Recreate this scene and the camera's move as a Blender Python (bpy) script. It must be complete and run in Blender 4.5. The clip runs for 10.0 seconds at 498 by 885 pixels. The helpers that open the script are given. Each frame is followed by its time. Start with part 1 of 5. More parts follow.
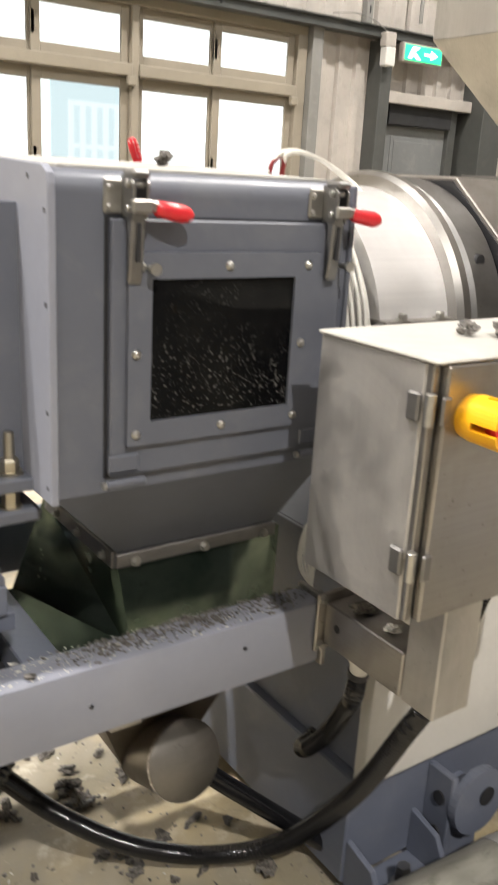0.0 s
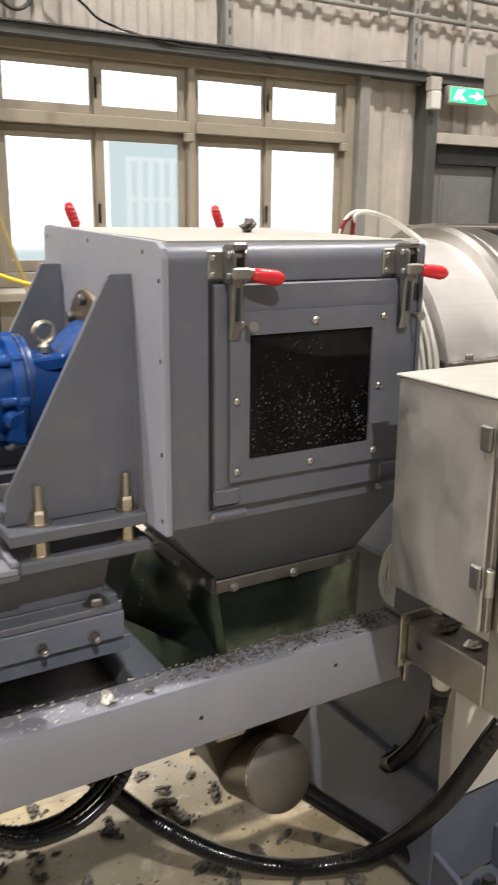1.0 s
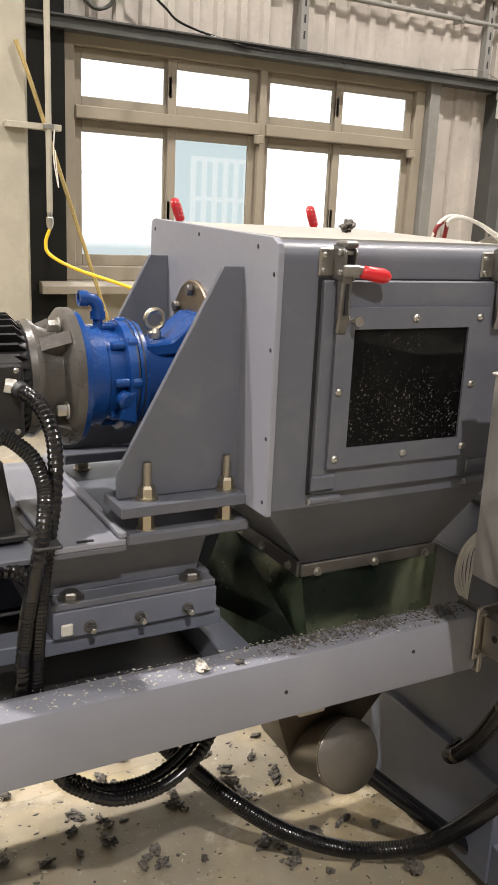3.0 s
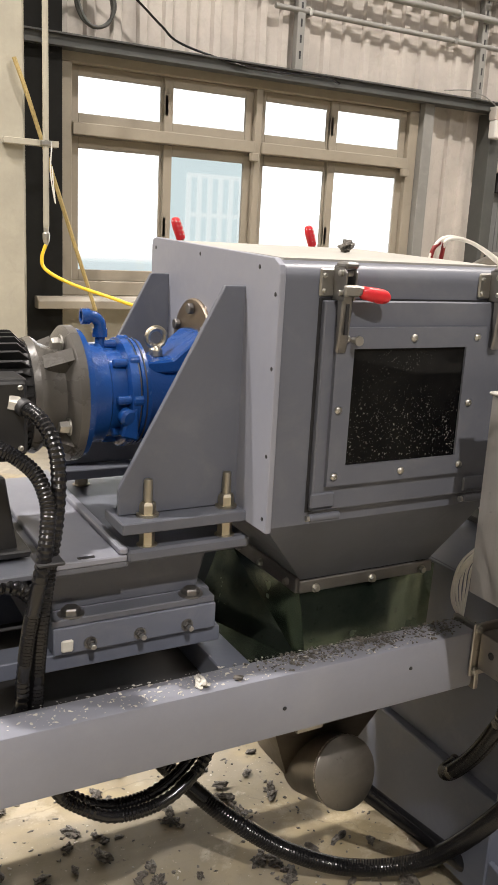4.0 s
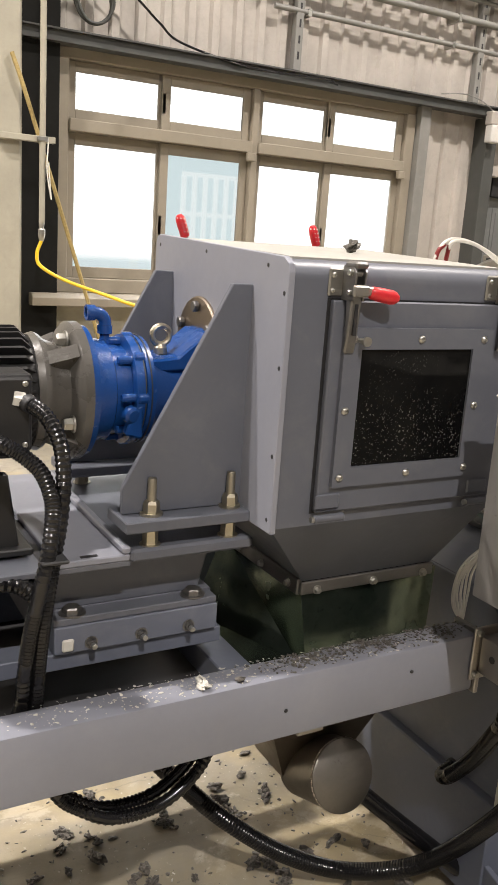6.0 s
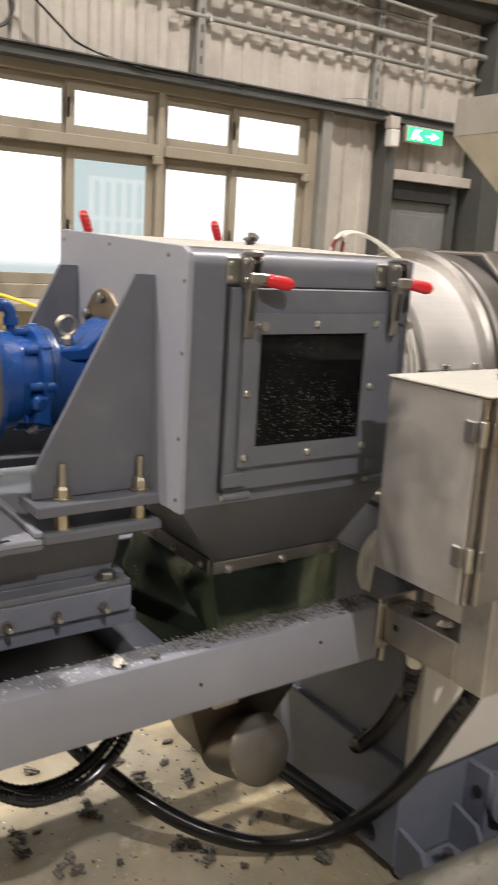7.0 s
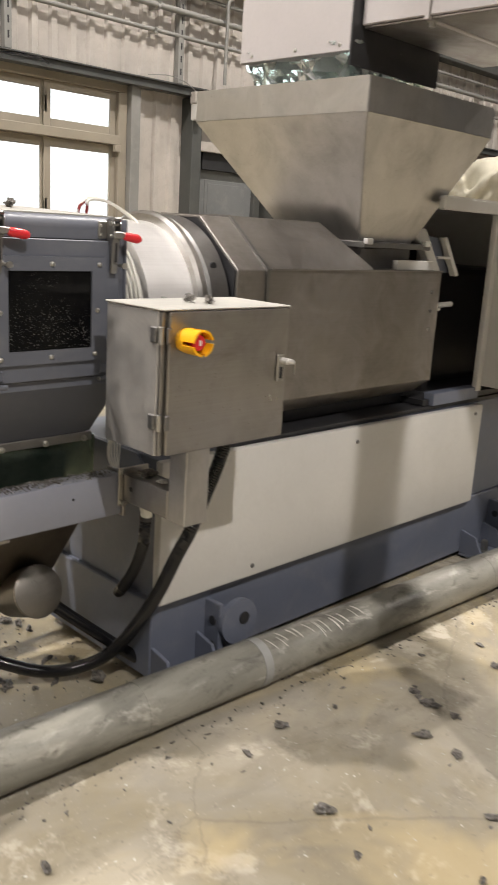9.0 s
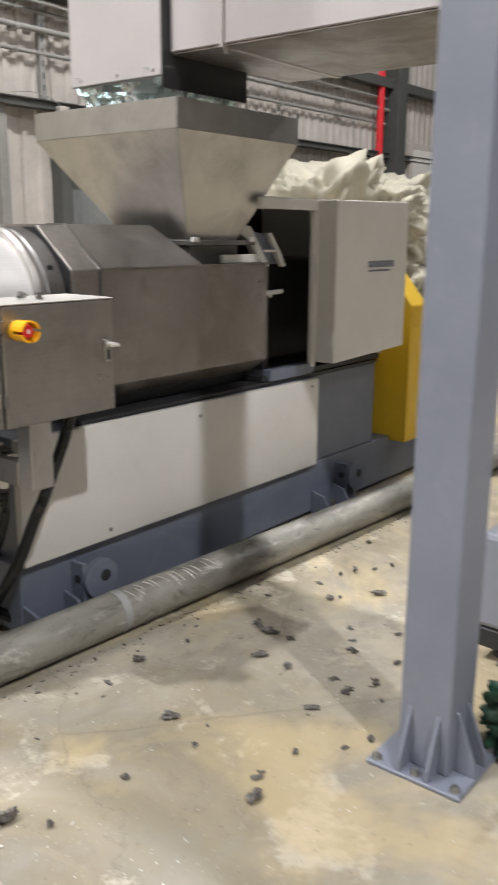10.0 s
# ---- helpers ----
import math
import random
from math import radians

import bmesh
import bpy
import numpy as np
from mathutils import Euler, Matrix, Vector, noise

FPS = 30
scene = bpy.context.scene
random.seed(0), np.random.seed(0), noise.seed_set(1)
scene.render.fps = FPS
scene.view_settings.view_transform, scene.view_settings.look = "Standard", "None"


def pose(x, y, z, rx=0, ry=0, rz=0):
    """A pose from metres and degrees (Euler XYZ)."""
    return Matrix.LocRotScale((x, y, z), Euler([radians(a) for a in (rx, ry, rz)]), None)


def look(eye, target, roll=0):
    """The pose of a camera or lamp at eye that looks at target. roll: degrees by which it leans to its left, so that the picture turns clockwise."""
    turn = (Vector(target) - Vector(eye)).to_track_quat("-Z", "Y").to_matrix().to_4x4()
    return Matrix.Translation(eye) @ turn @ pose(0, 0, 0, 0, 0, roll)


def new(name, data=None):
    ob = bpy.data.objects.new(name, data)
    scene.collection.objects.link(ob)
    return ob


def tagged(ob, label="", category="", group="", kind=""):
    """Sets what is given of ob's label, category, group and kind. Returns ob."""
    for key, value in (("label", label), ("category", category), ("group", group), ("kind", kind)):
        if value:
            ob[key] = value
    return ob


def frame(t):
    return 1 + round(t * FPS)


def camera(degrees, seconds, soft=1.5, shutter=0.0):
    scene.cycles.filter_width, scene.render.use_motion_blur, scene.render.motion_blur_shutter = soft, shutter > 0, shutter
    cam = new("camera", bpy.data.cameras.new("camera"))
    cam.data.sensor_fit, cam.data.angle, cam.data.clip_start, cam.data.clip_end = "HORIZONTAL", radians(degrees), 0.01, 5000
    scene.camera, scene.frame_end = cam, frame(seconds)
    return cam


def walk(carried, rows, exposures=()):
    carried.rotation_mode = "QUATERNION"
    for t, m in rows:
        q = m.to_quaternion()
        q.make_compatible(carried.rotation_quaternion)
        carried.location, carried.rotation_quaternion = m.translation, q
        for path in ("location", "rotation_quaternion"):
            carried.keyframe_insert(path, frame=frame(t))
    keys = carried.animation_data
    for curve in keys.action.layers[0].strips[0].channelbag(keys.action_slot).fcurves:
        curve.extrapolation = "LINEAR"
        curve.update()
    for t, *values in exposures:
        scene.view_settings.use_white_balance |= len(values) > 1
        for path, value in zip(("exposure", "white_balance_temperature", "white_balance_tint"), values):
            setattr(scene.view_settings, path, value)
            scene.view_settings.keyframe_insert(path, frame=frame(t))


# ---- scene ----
cam = camera(32.9, 10.0, soft=1.3, shutter=0.5)
PATH = [
    (0, (0.153, 0.189, 1.534), (1.251, 1.751, 0.939), 3.3),
    (0.5, (0.064, 0.18, 1.572), (1.137, 1.791, 1.066), 1.4),
    (1, (0.016, 0.092, 1.574), (1.016, 1.746, 1.062), 0.5),
    (1.5, (-0.034, 0.041, 1.562), (0.848, 1.757, 1.035), 0.4),
    (2, (-0.083, 0.068, 1.559), (0.816, 1.773, 1.026), 0.8),
    (2.5, (-0.1, 0.073, 1.56), (0.803, 1.779, 1.038), 2.2),
    (4, (-0.131, 0.067, 1.572), (0.803, 1.771, 1.097), 3.0),
    (4.5, (-0.133, 0.078, 1.571), (0.808, 1.78, 1.106), 3.8),
    (5, (-0.138, 0.088, 1.568), (0.804, 1.789, 1.1), 3.9),
    (6.5, (-0.155, 0.091, 1.564), (0.832, 1.765, 1.094), 4.0),
    (7, (-0.165, 0.017, 1.542), (0.955, 1.612, 1.093), 3.3),
    (7.5, (-0.215, -0.171, 1.541), (1.001, 1.346, 1.071), 3.4),
    (8, (-0.323, -0.324, 1.54), (0.969, 1.119, 1.043), 2.8),
    (8.5, (-0.395, -0.442, 1.541), (0.993, 0.919, 1.068), 1.6),
    (9, (-0.381, -0.72, 1.536), (1.001, 0.638, 1.04), 3.5),
    (9.5, (-0.456, -0.981, 1.53), (0.959, 0.347, 1.044), 2.0),
    (9.7, (-0.493, -1.083, 1.553), (0.962, 0.199, 1.064), 1.4),
    (10, (-0.539, -1.241, 1.535), (0.979, -0.032, 1.054), 0.4),
]
walk(cam, [(t, look(eye, target, roll)) for t, eye, target, roll in PATH],
     exposures=[(0, 0.13, 6450, 10.5), (0.6, -0.09, 6450, 11), (1.5, -0.15, 6600, 12.5), (6.5, -0.16, 6650, 13), (7.2, -0.26, 6700, 13), (8.0, -0.27, 6720, 14.5), (8.5, -0.26, 6400, 11), (9.0, -0.26, 6480, 12), (10, -0.27, 6000, 11)])

# ---- light ----
world = bpy.data.worlds.new("sky")
scene.world = world
world.use_nodes = True
wn = world.node_tree.nodes
sky = wn.new("ShaderNodeTexSky")
sky.sky_type = "NISHITA"
sky.sun_disc = False
sky.sun_elevation, sky.sun_rotation = radians(40), radians(200)
wn["Background"].inputs[1].default_value = 0.12
world.node_tree.links.new(sky.outputs[0], wn["Background"].inputs[0])


def area_lamp(name, eye, target, size_x, size_y, power, colour):
    d = bpy.data.lights.new(name, "AREA")
    d.shape, d.size, d.size_y, d.energy, d.color = "RECTANGLE", size_x, size_y, power, colour
    ob = new(name, d)
    ob.matrix_world = look(eye, target)
    return ob


area_lamp("window_daylight", (3.2, 6.4, 1.95), (3.2, 0, 1.5), 2.9, 1.5, 35, (0.93, 0.97, 1.0))
# Unseen lamps: some placed from cast shadows, others added and tuned as fill.
LAMPS = [(-7.2, -5.0, 220), (-1.0, -5.0, 940), (5.2, -5.0, 150), (11.4, -5.0, 300), (-8.2, 3.2, 1000), (-2.0, 3.2, 820), (5.2, 2.0, 800), (11.4, 2.0, 380)]
LAMP_Z = 8.4
for lx, ly, watts in LAMPS:
    area_lamp("unseen_high_bay", (lx, ly, LAMP_Z), (lx, ly, 0), 0.2, 0.2, watts, (1.0, 0.95, 0.885))

# ---- materials ----


class Nodes:
    """A small builder for a node material."""

    def __init__(self, name):
        self.m = bpy.data.materials.new(name)
        self.m.use_nodes = True
        self.t = self.m.node_tree
        self.b = self.t.nodes["Principled BSDF"]
        self.co = self.t.nodes.new("ShaderNodeTexCoord").outputs["Object"]

    def link(self, a, b):
        self.t.links.new(a, b)

    def noise(self, scale, detail=4, rough=0.55, stretch=None, dist=0.0):
        n = self.t.nodes.new("ShaderNodeTexNoise")
        n.inputs["Scale"].default_value = scale
        n.inputs["Detail"].default_value = detail
        n.inputs["Roughness"].default_value = rough
        n.inputs["Distortion"].default_value = dist
        if stretch:
            mp = self.t.nodes.new("ShaderNodeMapping")
            mp.inputs["Scale"].default_value = stretch
            self.link(self.co, mp.inputs[0])
            self.link(mp.outputs[0], n.inputs["Vector"])
        else:
            self.link(self.co, n.inputs["Vector"])
        return n.outputs["Fac"]

    def ramp(self, fac, stops):
        r = self.t.nodes.new("ShaderNodeValToRGB")
        e = r.color_ramp.elements
        while len(e) < len(stops):
            e.new(0.5)
        for el, (p, c) in zip(e, stops):
            el.position = p
            el.color = (*c, 1) if not isinstance(c, (int, float)) else (c, c, c, 1)
        self.link(fac, r.inputs[0])
        return r.outputs[0]

    def mix(self, fac, a, b, mode="MIX"):
        n = self.t.nodes.new("ShaderNodeMix")
        n.data_type, n.blend_type = "RGBA", mode
        for s, v in ((n.inputs[0], fac), (n.inputs[6], a), (n.inputs[7], b)):
            if isinstance(v, (int, float)):
                s.default_value = v
            elif isinstance(v, tuple):
                s.default_value = (*v, 1)
            else:
                self.link(v, s)
        return n.outputs[2]

    def bump(self, height, strength=0.2, dist=0.002):
        n = self.t.nodes.new("ShaderNodeBump")
        n.inputs["Strength"].default_value = strength
        n.inputs["Distance"].default_value = dist
        self.link(height, n.inputs["Height"])
        self.link(n.outputs[0], self.b.inputs["Normal"])

    def set(self, **kw):
        names = {"color": "Base Color", "rough": "Roughness", "metal": "Metallic", "coat": "Coat Weight", "spec": "Specular IOR Level",
                 "trans": "Transmission Weight", "ior": "IOR", "emit": "Emission Color", "power": "Emission Strength", "alpha": "Alpha"}
        for k, v in kw.items():
            s = self.b.inputs[names[k]]
            if isinstance(v, (int, float)):
                s.default_value = v
            elif isinstance(v, tuple):
                s.default_value = (*v, 1)
            else:
                self.link(v, s)
        return self


def dim(c, f):
    return tuple(min(1, x * f) for x in c)


def paint(name, c, rough=0.4, var=0.12, dust=0.15, dust_c=(0.42, 0.4, 0.36), bump=0.08, spec=0.5):
    n = Nodes(name)
    big = n.noise(2.3, 5, 0.6)
    col = n.ramp(big, [(0.3, dim(c, 1 - var)), (0.7, dim(c, 1 + var))])
    fine = n.noise(60, 3, 0.6)
    col = n.mix(n.ramp(fine, [(0.35, 0.0), (0.75, 0.12)]), col, dim(c, 0.72))
    marks = n.noise(9, 6, 0.7, dist=0.6)
    col = n.mix(n.ramp(marks, [(0.5, 0.0), (0.85, dust)]), col, dust_c)
    n.set(color=col, rough=n.ramp(marks, [(0.3, rough * 0.85), (0.8, min(1, rough * 1.4))]), spec=spec)
    n.bump(n.noise(220, 2, 0.5), bump, 0.001)
    return n.m


def steel(name, c, rough=0.34, stretch=(4, 4, 220), smear=0.25, metal=1.0, grime=(0.16, 0.13, 0.1)):
    n = Nodes(name)
    grain = n.noise(1.0, 3, 0.6, stretch)
    col = n.ramp(grain, [(0.3, dim(c, 0.96)), (0.7, dim(c, 1.04))])
    big = n.noise(4.5, 5, 0.65, dist=0.8)
    col = n.mix(n.ramp(big, [(0.45, 0.0), (0.85, smear)]), col, grime)
    cloud = n.noise(3.2, 4, 0.6, dist=1.2)
    col = n.mix(n.ramp(cloud, [(0.42, 0.0), (0.66, 0.35)]), col, dim(c, 1.35))
    runs = n.noise(1.0, 3, 0.5, (5, 5, 1.6), 0.3)
    col = n.mix(n.ramp(runs, [(0.42, 0.0), (0.8, smear * 0.7)]), col, dim(c, 0.6))
    col = n.mix(n.ramp(n.noise(90, 3, 0.6), [(0.66, 0.0), (0.76, smear * 0.8)]), col, dim(grime, 0.7))
    r = n.mix(n.ramp(big, [(0.3, 0.0), (0.7, 1.0)]), (rough * 0.8,) * 3, (min(1, rough * 1.5),) * 3)
    n.set(color=col, rough=r, metal=metal)
    n.bump(grain, 0.03, 0.0004)
    return n.m


def plain(name, c, rough=0.5, metal=0.0, var=0.1, scale=30, bump=0.1, **kw):
    n = Nodes(name)
    f = n.noise(scale, 4, 0.6)
    n.set(color=n.ramp(f, [(0.3, dim(c, 1 - var)), (0.7, dim(c, 1 + var))]), rough=rough, metal=metal, **kw)
    n.bump(f, bump, 0.001)
    return n.m


def concrete():
    n = Nodes("cream_floor_coating")
    big = n.noise(0.8, 6, 0.62, dist=0.5)
    col = n.ramp(big, [(0.3, (0.16, 0.14, 0.105)), (0.45, (0.275, 0.238, 0.168)), (0.57, (0.36, 0.325, 0.262)), (0.72, (0.46, 0.4, 0.292))])
    worn = n.noise(2.2, 8, 0.7, dist=0.5)
    col = n.mix(n.ramp(worn, [(0.48, 0.0), (0.6, 0.5), (0.74, 0.8)]), col, (0.27, 0.25, 0.215))
    pale = n.noise(2.7, 7, 0.7, dist=0.25)
    col = n.mix(n.ramp(pale, [(0.56, 0.0), (0.61, 0.6), (0.7, 0.8)]), col, (0.52, 0.47, 0.385))
    streak = n.noise(1.0, 5, 0.65, (1.0, 4.5, 1), 0.6)
    col = n.mix(n.ramp(streak, [(0.57, 0.0), (0.65, 0.25)]), col, (0.17, 0.15, 0.12))
    patch = n.noise(5.5, 7, 0.75, dist=0.3)
    col = n.mix(n.ramp(patch, [(0.55, 0.0), (0.66, 0.4)]), col, (0.14, 0.12, 0.09))
    tint = n.noise(1.3, 4, 0.6, dist=0.8)
    col = n.mix(n.ramp(tint, [(0.5, 0.0), (0.62, 0.55)]), col, (0.5, 0.4, 0.22))
    spots = n.noise(34, 5, 0.7)
    col = n.mix(n.ramp(spots, [(0.62, 0.0), (0.7, 0.6)]), col, (0.085, 0.075, 0.065))
    specks = n.noise(85, 3, 0.6)
    col = n.mix(n.ramp(specks, [(0.66, 0.0), (0.7, 0.55)]), col, (0.62, 0.57, 0.48))
    crack = n.t.nodes.new("ShaderNodeTexVoronoi")
    crack.feature = "DISTANCE_TO_EDGE"
    crack.inputs["Scale"].default_value = 0.8
    wob = n.mix(0.25, n.co, n.noise(2.5, 6, 0.7), "ADD")
    n.link(wob, crack.inputs["Vector"])
    col = n.mix(n.ramp(crack.outputs["Distance"], [(0.0, 0.3), (0.003, 0.0)]), col, (0.1, 0.09, 0.075))
    n.set(color=col, rough=n.ramp(worn, [(0.3, 0.34), (0.7, 0.68)]), spec=0.4)
    n.bump(n.noise(26, 7, 0.7), 0.25, 0.004)
    return n.m


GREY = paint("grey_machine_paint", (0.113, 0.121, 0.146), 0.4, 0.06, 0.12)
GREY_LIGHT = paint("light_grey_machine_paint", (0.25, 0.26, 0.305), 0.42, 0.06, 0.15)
GREY_BLUE = paint("blue_grey_frame_paint", (0.13, 0.145, 0.19), 0.42, 0.08, 0.2)
POST_PAINT = paint("pale_blue_grey_post_paint", (0.19, 0.205, 0.255), 0.42, 0.08, 0.15)
DUSTY_TOP = paint("dusty_grey_paint", (0.34, 0.33, 0.3), 0.6, 0.12, 0.75, (0.52, 0.49, 0.42))
STAINLESS = steel("brushed_stainless", (0.37, 0.355, 0.335), 0.33, (4, 4, 260), 0.6)
STAINLESS_V = steel("brushed_stainless_upright", (0.5, 0.49, 0.475), 0.36, (190, 190, 3), 0.4)
STAINLESS_DULL = steel("dull_stainless", (0.3, 0.28, 0.26), 0.46, (6, 6, 150), 0.5)
# paler than the door steel: bright reflection on the case side is painted in
STAINLESS_LIT_SIDE = steel("stainless_lit_side", (0.5, 0.485, 0.465), 0.48, (190, 190, 3), 0.3)
CAP_STEEL = steel("dull_cap_steel", (0.24, 0.225, 0.205), 0.45, (60, 60, 60), 0.5)
POLISHED = steel("polished_barrel_steel", (0.9, 0.885, 0.87), 0.42, (3, 90, 90), 0.12, 0.75)
ZINC = steel("zinc_plated", (0.46, 0.45, 0.42), 0.34, (60, 60, 60), 0.2)
DARK_STEEL = steel("dark_oiled_steel", (0.24, 0.235, 0.23), 0.4, (30, 30, 90), 0.4)
RAW_PIPE = steel("welded_steel_cap", (0.19, 0.165, 0.135), 0.42, (60, 60, 60), 0.55)
BRASS = steel("yellow_zinc_plating", (0.47, 0.43, 0.34), 0.36, (60, 60, 60), 0.3)
WARM_STEEL = steel("brown_tinged_steel", (0.3, 0.25, 0.2), 0.42, (60, 60, 60), 0.4)
WELD = steel("bright_weld_bead", (0.45, 0.41, 0.36), 0.4, (90, 90, 90), 0.5)
BLUE = paint("blue_gearbox_enamel", (0.008, 0.06, 0.25), 0.24, 0.2, 0.14, (0.1, 0.15, 0.25), 0.6)
CAST_GREY = paint("grey_cast_enamel", (0.1, 0.094, 0.085), 0.26, 0.2, 0.2, (0.3, 0.28, 0.25), 0.35)
MOTOR_BLACK = paint("black_motor_enamel", (0.02, 0.02, 0.021), 0.4, 0.2, 0.2, (0.15, 0.14, 0.13), 0.25)
BLACK_RUBBER = plain("black_conduit_plastic", (0.008, 0.008, 0.009), 0.22, 0, 0.3, 14, 0.03)
PIPE_GREY = paint("grey_conduit_paint", (0.22, 0.215, 0.2), 0.45, 0.1, 0.3)
STRAP = plain("faded_yellow_webbing", (0.4, 0.3, 0.12), 0.8, 0, 0.2, 60)
NEAR_BLACK = paint("near_black_recess_tone", (0.012, 0.012, 0.011), 0.75, 0.15, 0.08, (0.05, 0.045, 0.04), spec=0.15)
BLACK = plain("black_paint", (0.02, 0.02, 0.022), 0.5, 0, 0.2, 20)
RED = plain("red_dipped_vinyl", (0.62, 0.022, 0.03), 0.32, 0, 0.08, 20, 0.05)
DARK_RED = plain("dark_red_sleeving", (0.2, 0.015, 0.015), 0.45, 0, 0.1, 20, 0.05)
YELLOW = paint("yellow_guard_paint", (0.72, 0.46, 0.015), 0.4, 0.06, 0.12, (0.4, 0.3, 0.1))
AMBER = plain("amber_yellow_plastic", (0.85, 0.42, 0.01), 0.3, 0, 0.05, 10, 0.03)
CREAM = paint("cream_cover_paint", (0.62, 0.605, 0.57), 0.4, 0.04, 0.15, (0.4, 0.37, 0.31))
WALL_SHEET = paint("grey_cladding_sheet", (0.43, 0.395, 0.355), 0.5, 0.14, 0.5, (0.27, 0.245, 0.21))
WALL_CREAM = paint("cream_wall_paint", (0.37, 0.345, 0.275), 0.7, 0.14, 0.5, (0.3, 0.28, 0.23))
WALL_STEEL = paint("dark_grey_structural_steel", (0.062, 0.064, 0.06), 0.55, 0.15, 0.3, (0.16, 0.15, 0.13))
ALU = paint("bronze_window_aluminium", (0.29, 0.255, 0.2), 0.42, 0.08, 0.35, (0.2, 0.18, 0.15))
DOOR_GREY = paint("grey_door_paint", (0.16, 0.165, 0.165), 0.45, 0.08, 0.3)


def stained_pipe():
    n = Nodes("stained_grey_pipe_coat")
    big = n.noise(1.0, 5, 0.65, (2.2, 7, 7), 0.6)
    col = n.ramp(big, [(0.3, (0.13, 0.125, 0.105)), (0.5, (0.24, 0.232, 0.2)), (0.7, (0.33, 0.315, 0.27))])
    rub = n.noise(1.0, 7, 0.7, (4, 9, 9), 0.5)
    col = n.mix(n.ramp(rub, [(0.56, 0.0), (0.64, 0.65), (0.75, 0.85)]), col, (0.5, 0.475, 0.42))
    grease = n.noise(1.0, 7, 0.72, (6, 14, 14), 0.7)
    col = n.mix(n.ramp(grease, [(0.54, 0.0), (0.64, 0.7)]), col, (0.085, 0.078, 0.065))
    col = n.mix(n.ramp(n.noise(70, 4, 0.65), [(0.6, 0.0), (0.72, 0.45)]), col, (0.1, 0.092, 0.078))
    n.set(color=col, rough=n.ramp(grease, [(0.4, 0.48), (0.65, 0.3)]), spec=0.5)
    n.bump(n.noise(120, 4, 0.6), 0.15, 0.001)
    return n.m


GALV = stained_pipe()
PIPE_TAPE = paint("pale_grey_pipe_tape", (0.34, 0.34, 0.33), 0.5, 0.1, 0.5, (0.16, 0.15, 0.13))
CHIP = plain("grey_plastic_chips", (0.11, 0.1, 0.088), 0.4, 0, 0.8, 110, 0.5)
CHIP_LIGHT = plain("pale_plastic_shavings", (0.55, 0.53, 0.48), 0.6, 0, 0.3, 80, 0.3)
WHITE_CABLE = plain("white_cable_sleeve", (0.68, 0.66, 0.6), 0.5, 0, 0.1, 30)
YELLOW_HOSE = plain("yellow_air_hose", (0.75, 0.5, 0.02), 0.4, 0, 0.08, 20)
BAG = paint("woven_bulk_bag", (0.46, 0.43, 0.34), 0.75, 0.14, 0.4, (0.35, 0.32, 0.25), 0.4)
# near-black that stands in for the shade inside unlit recesses
SHADE = plain("unlit_recess_shade", (0.015, 0.015, 0.016), 0.7, 0, 0.3, 10)
FLOOR = concrete()
ROOF = paint("grey_roof_sheet", (0.1, 0.1, 0.1), 0.6, 0.1, 0.2)
WALL_DARK = paint("dark_end_wall_sheet", (0.12, 0.12, 0.12), 0.6, 0.1, 0.2)
DARK_GREEN = paint("dark_green_plastic", (0.012, 0.06, 0.03), 0.45, 0.2, 0.2)

# ---- builders ----


# Per-unit scale and shift in x, y, z, stretched to fit the camera's view.
NORTH = ((1.009, 1.0, 0.986), (0.458, 0.176, -0.108))
SET = {
    "pelletizer_housing": ((0.995, 0.87, 0.964), (0.057, 0.193, 0.005)),
    "toggle_clamp": ((0.995, 0.87, 0.964), (0.057, 0.193, 0.005)),
    "gearbox_bracket": ((0.981, 0.905, 0.972), (0.085, 0.174, -0.011)),
    "slide_table": ((0.995, 0.905, 0.967), (0.097, 0.218, -0.008)),
    "gear_motor": ((0.975, 0.905, 0.955), (0.107, 0.168, 0.011)),
    "front_beam": ((0.988, 1.0, 0.953), (0.077, 0.025, 0.013)),
    "discharge_chute": ((1.003, 0.905, 0.957), (0.078, 0.167, 0.003)),
    "control_box": ((0.998, 1.0, 0.968), (0.04, 0.023, 0.001)),
    "extruder_guard": ((0.996, 0.95, 0.969), (0.075, 0.094, -0.007)),
    "barrel_cover": ((0.996, 0.95, 0.969), (0.075, 0.094, -0.007)),
    "feed_hopper": ((0.997, 0.92, 0.971), (0.052, 0.117, -0.008)),
    "conveyor_duct": ((1.0, 0.957, 0.979), (0.05, 0.068, -0.024)),
    "extruder_stand": ((0.997, 0.9, 0.966), (0.084, 0.161, 0.0)),
    "conveyor_post": ((1.0, 1.0, 1.0), (0.0, 0.045, 0.0)),
    "machine_under_frame": ((0.988, 1.0, 0.953), (0.077, 0.04, 0.0)),
}
for wall_item in ("conduit_pipe", "window_1", "outside_grille", "door_1", "exit_sign", "emergency_light"):
    SET[wall_item] = NORTH
DRAWN = {}


def set_in(p, fit):
    return Vector([a * s + t for a, s, t in zip(p, *fit)]) if fit else Vector(p)


def thing(name, base, label, category, group="", kind=""):
    ob = new(name)
    ob.empty_display_size = 0.05
    DRAWN[ob] = SET.get(name)
    ob.matrix_basis = Matrix.Translation(set_in(base, DRAWN[ob]))
    return tagged(ob, label, category, group, kind)


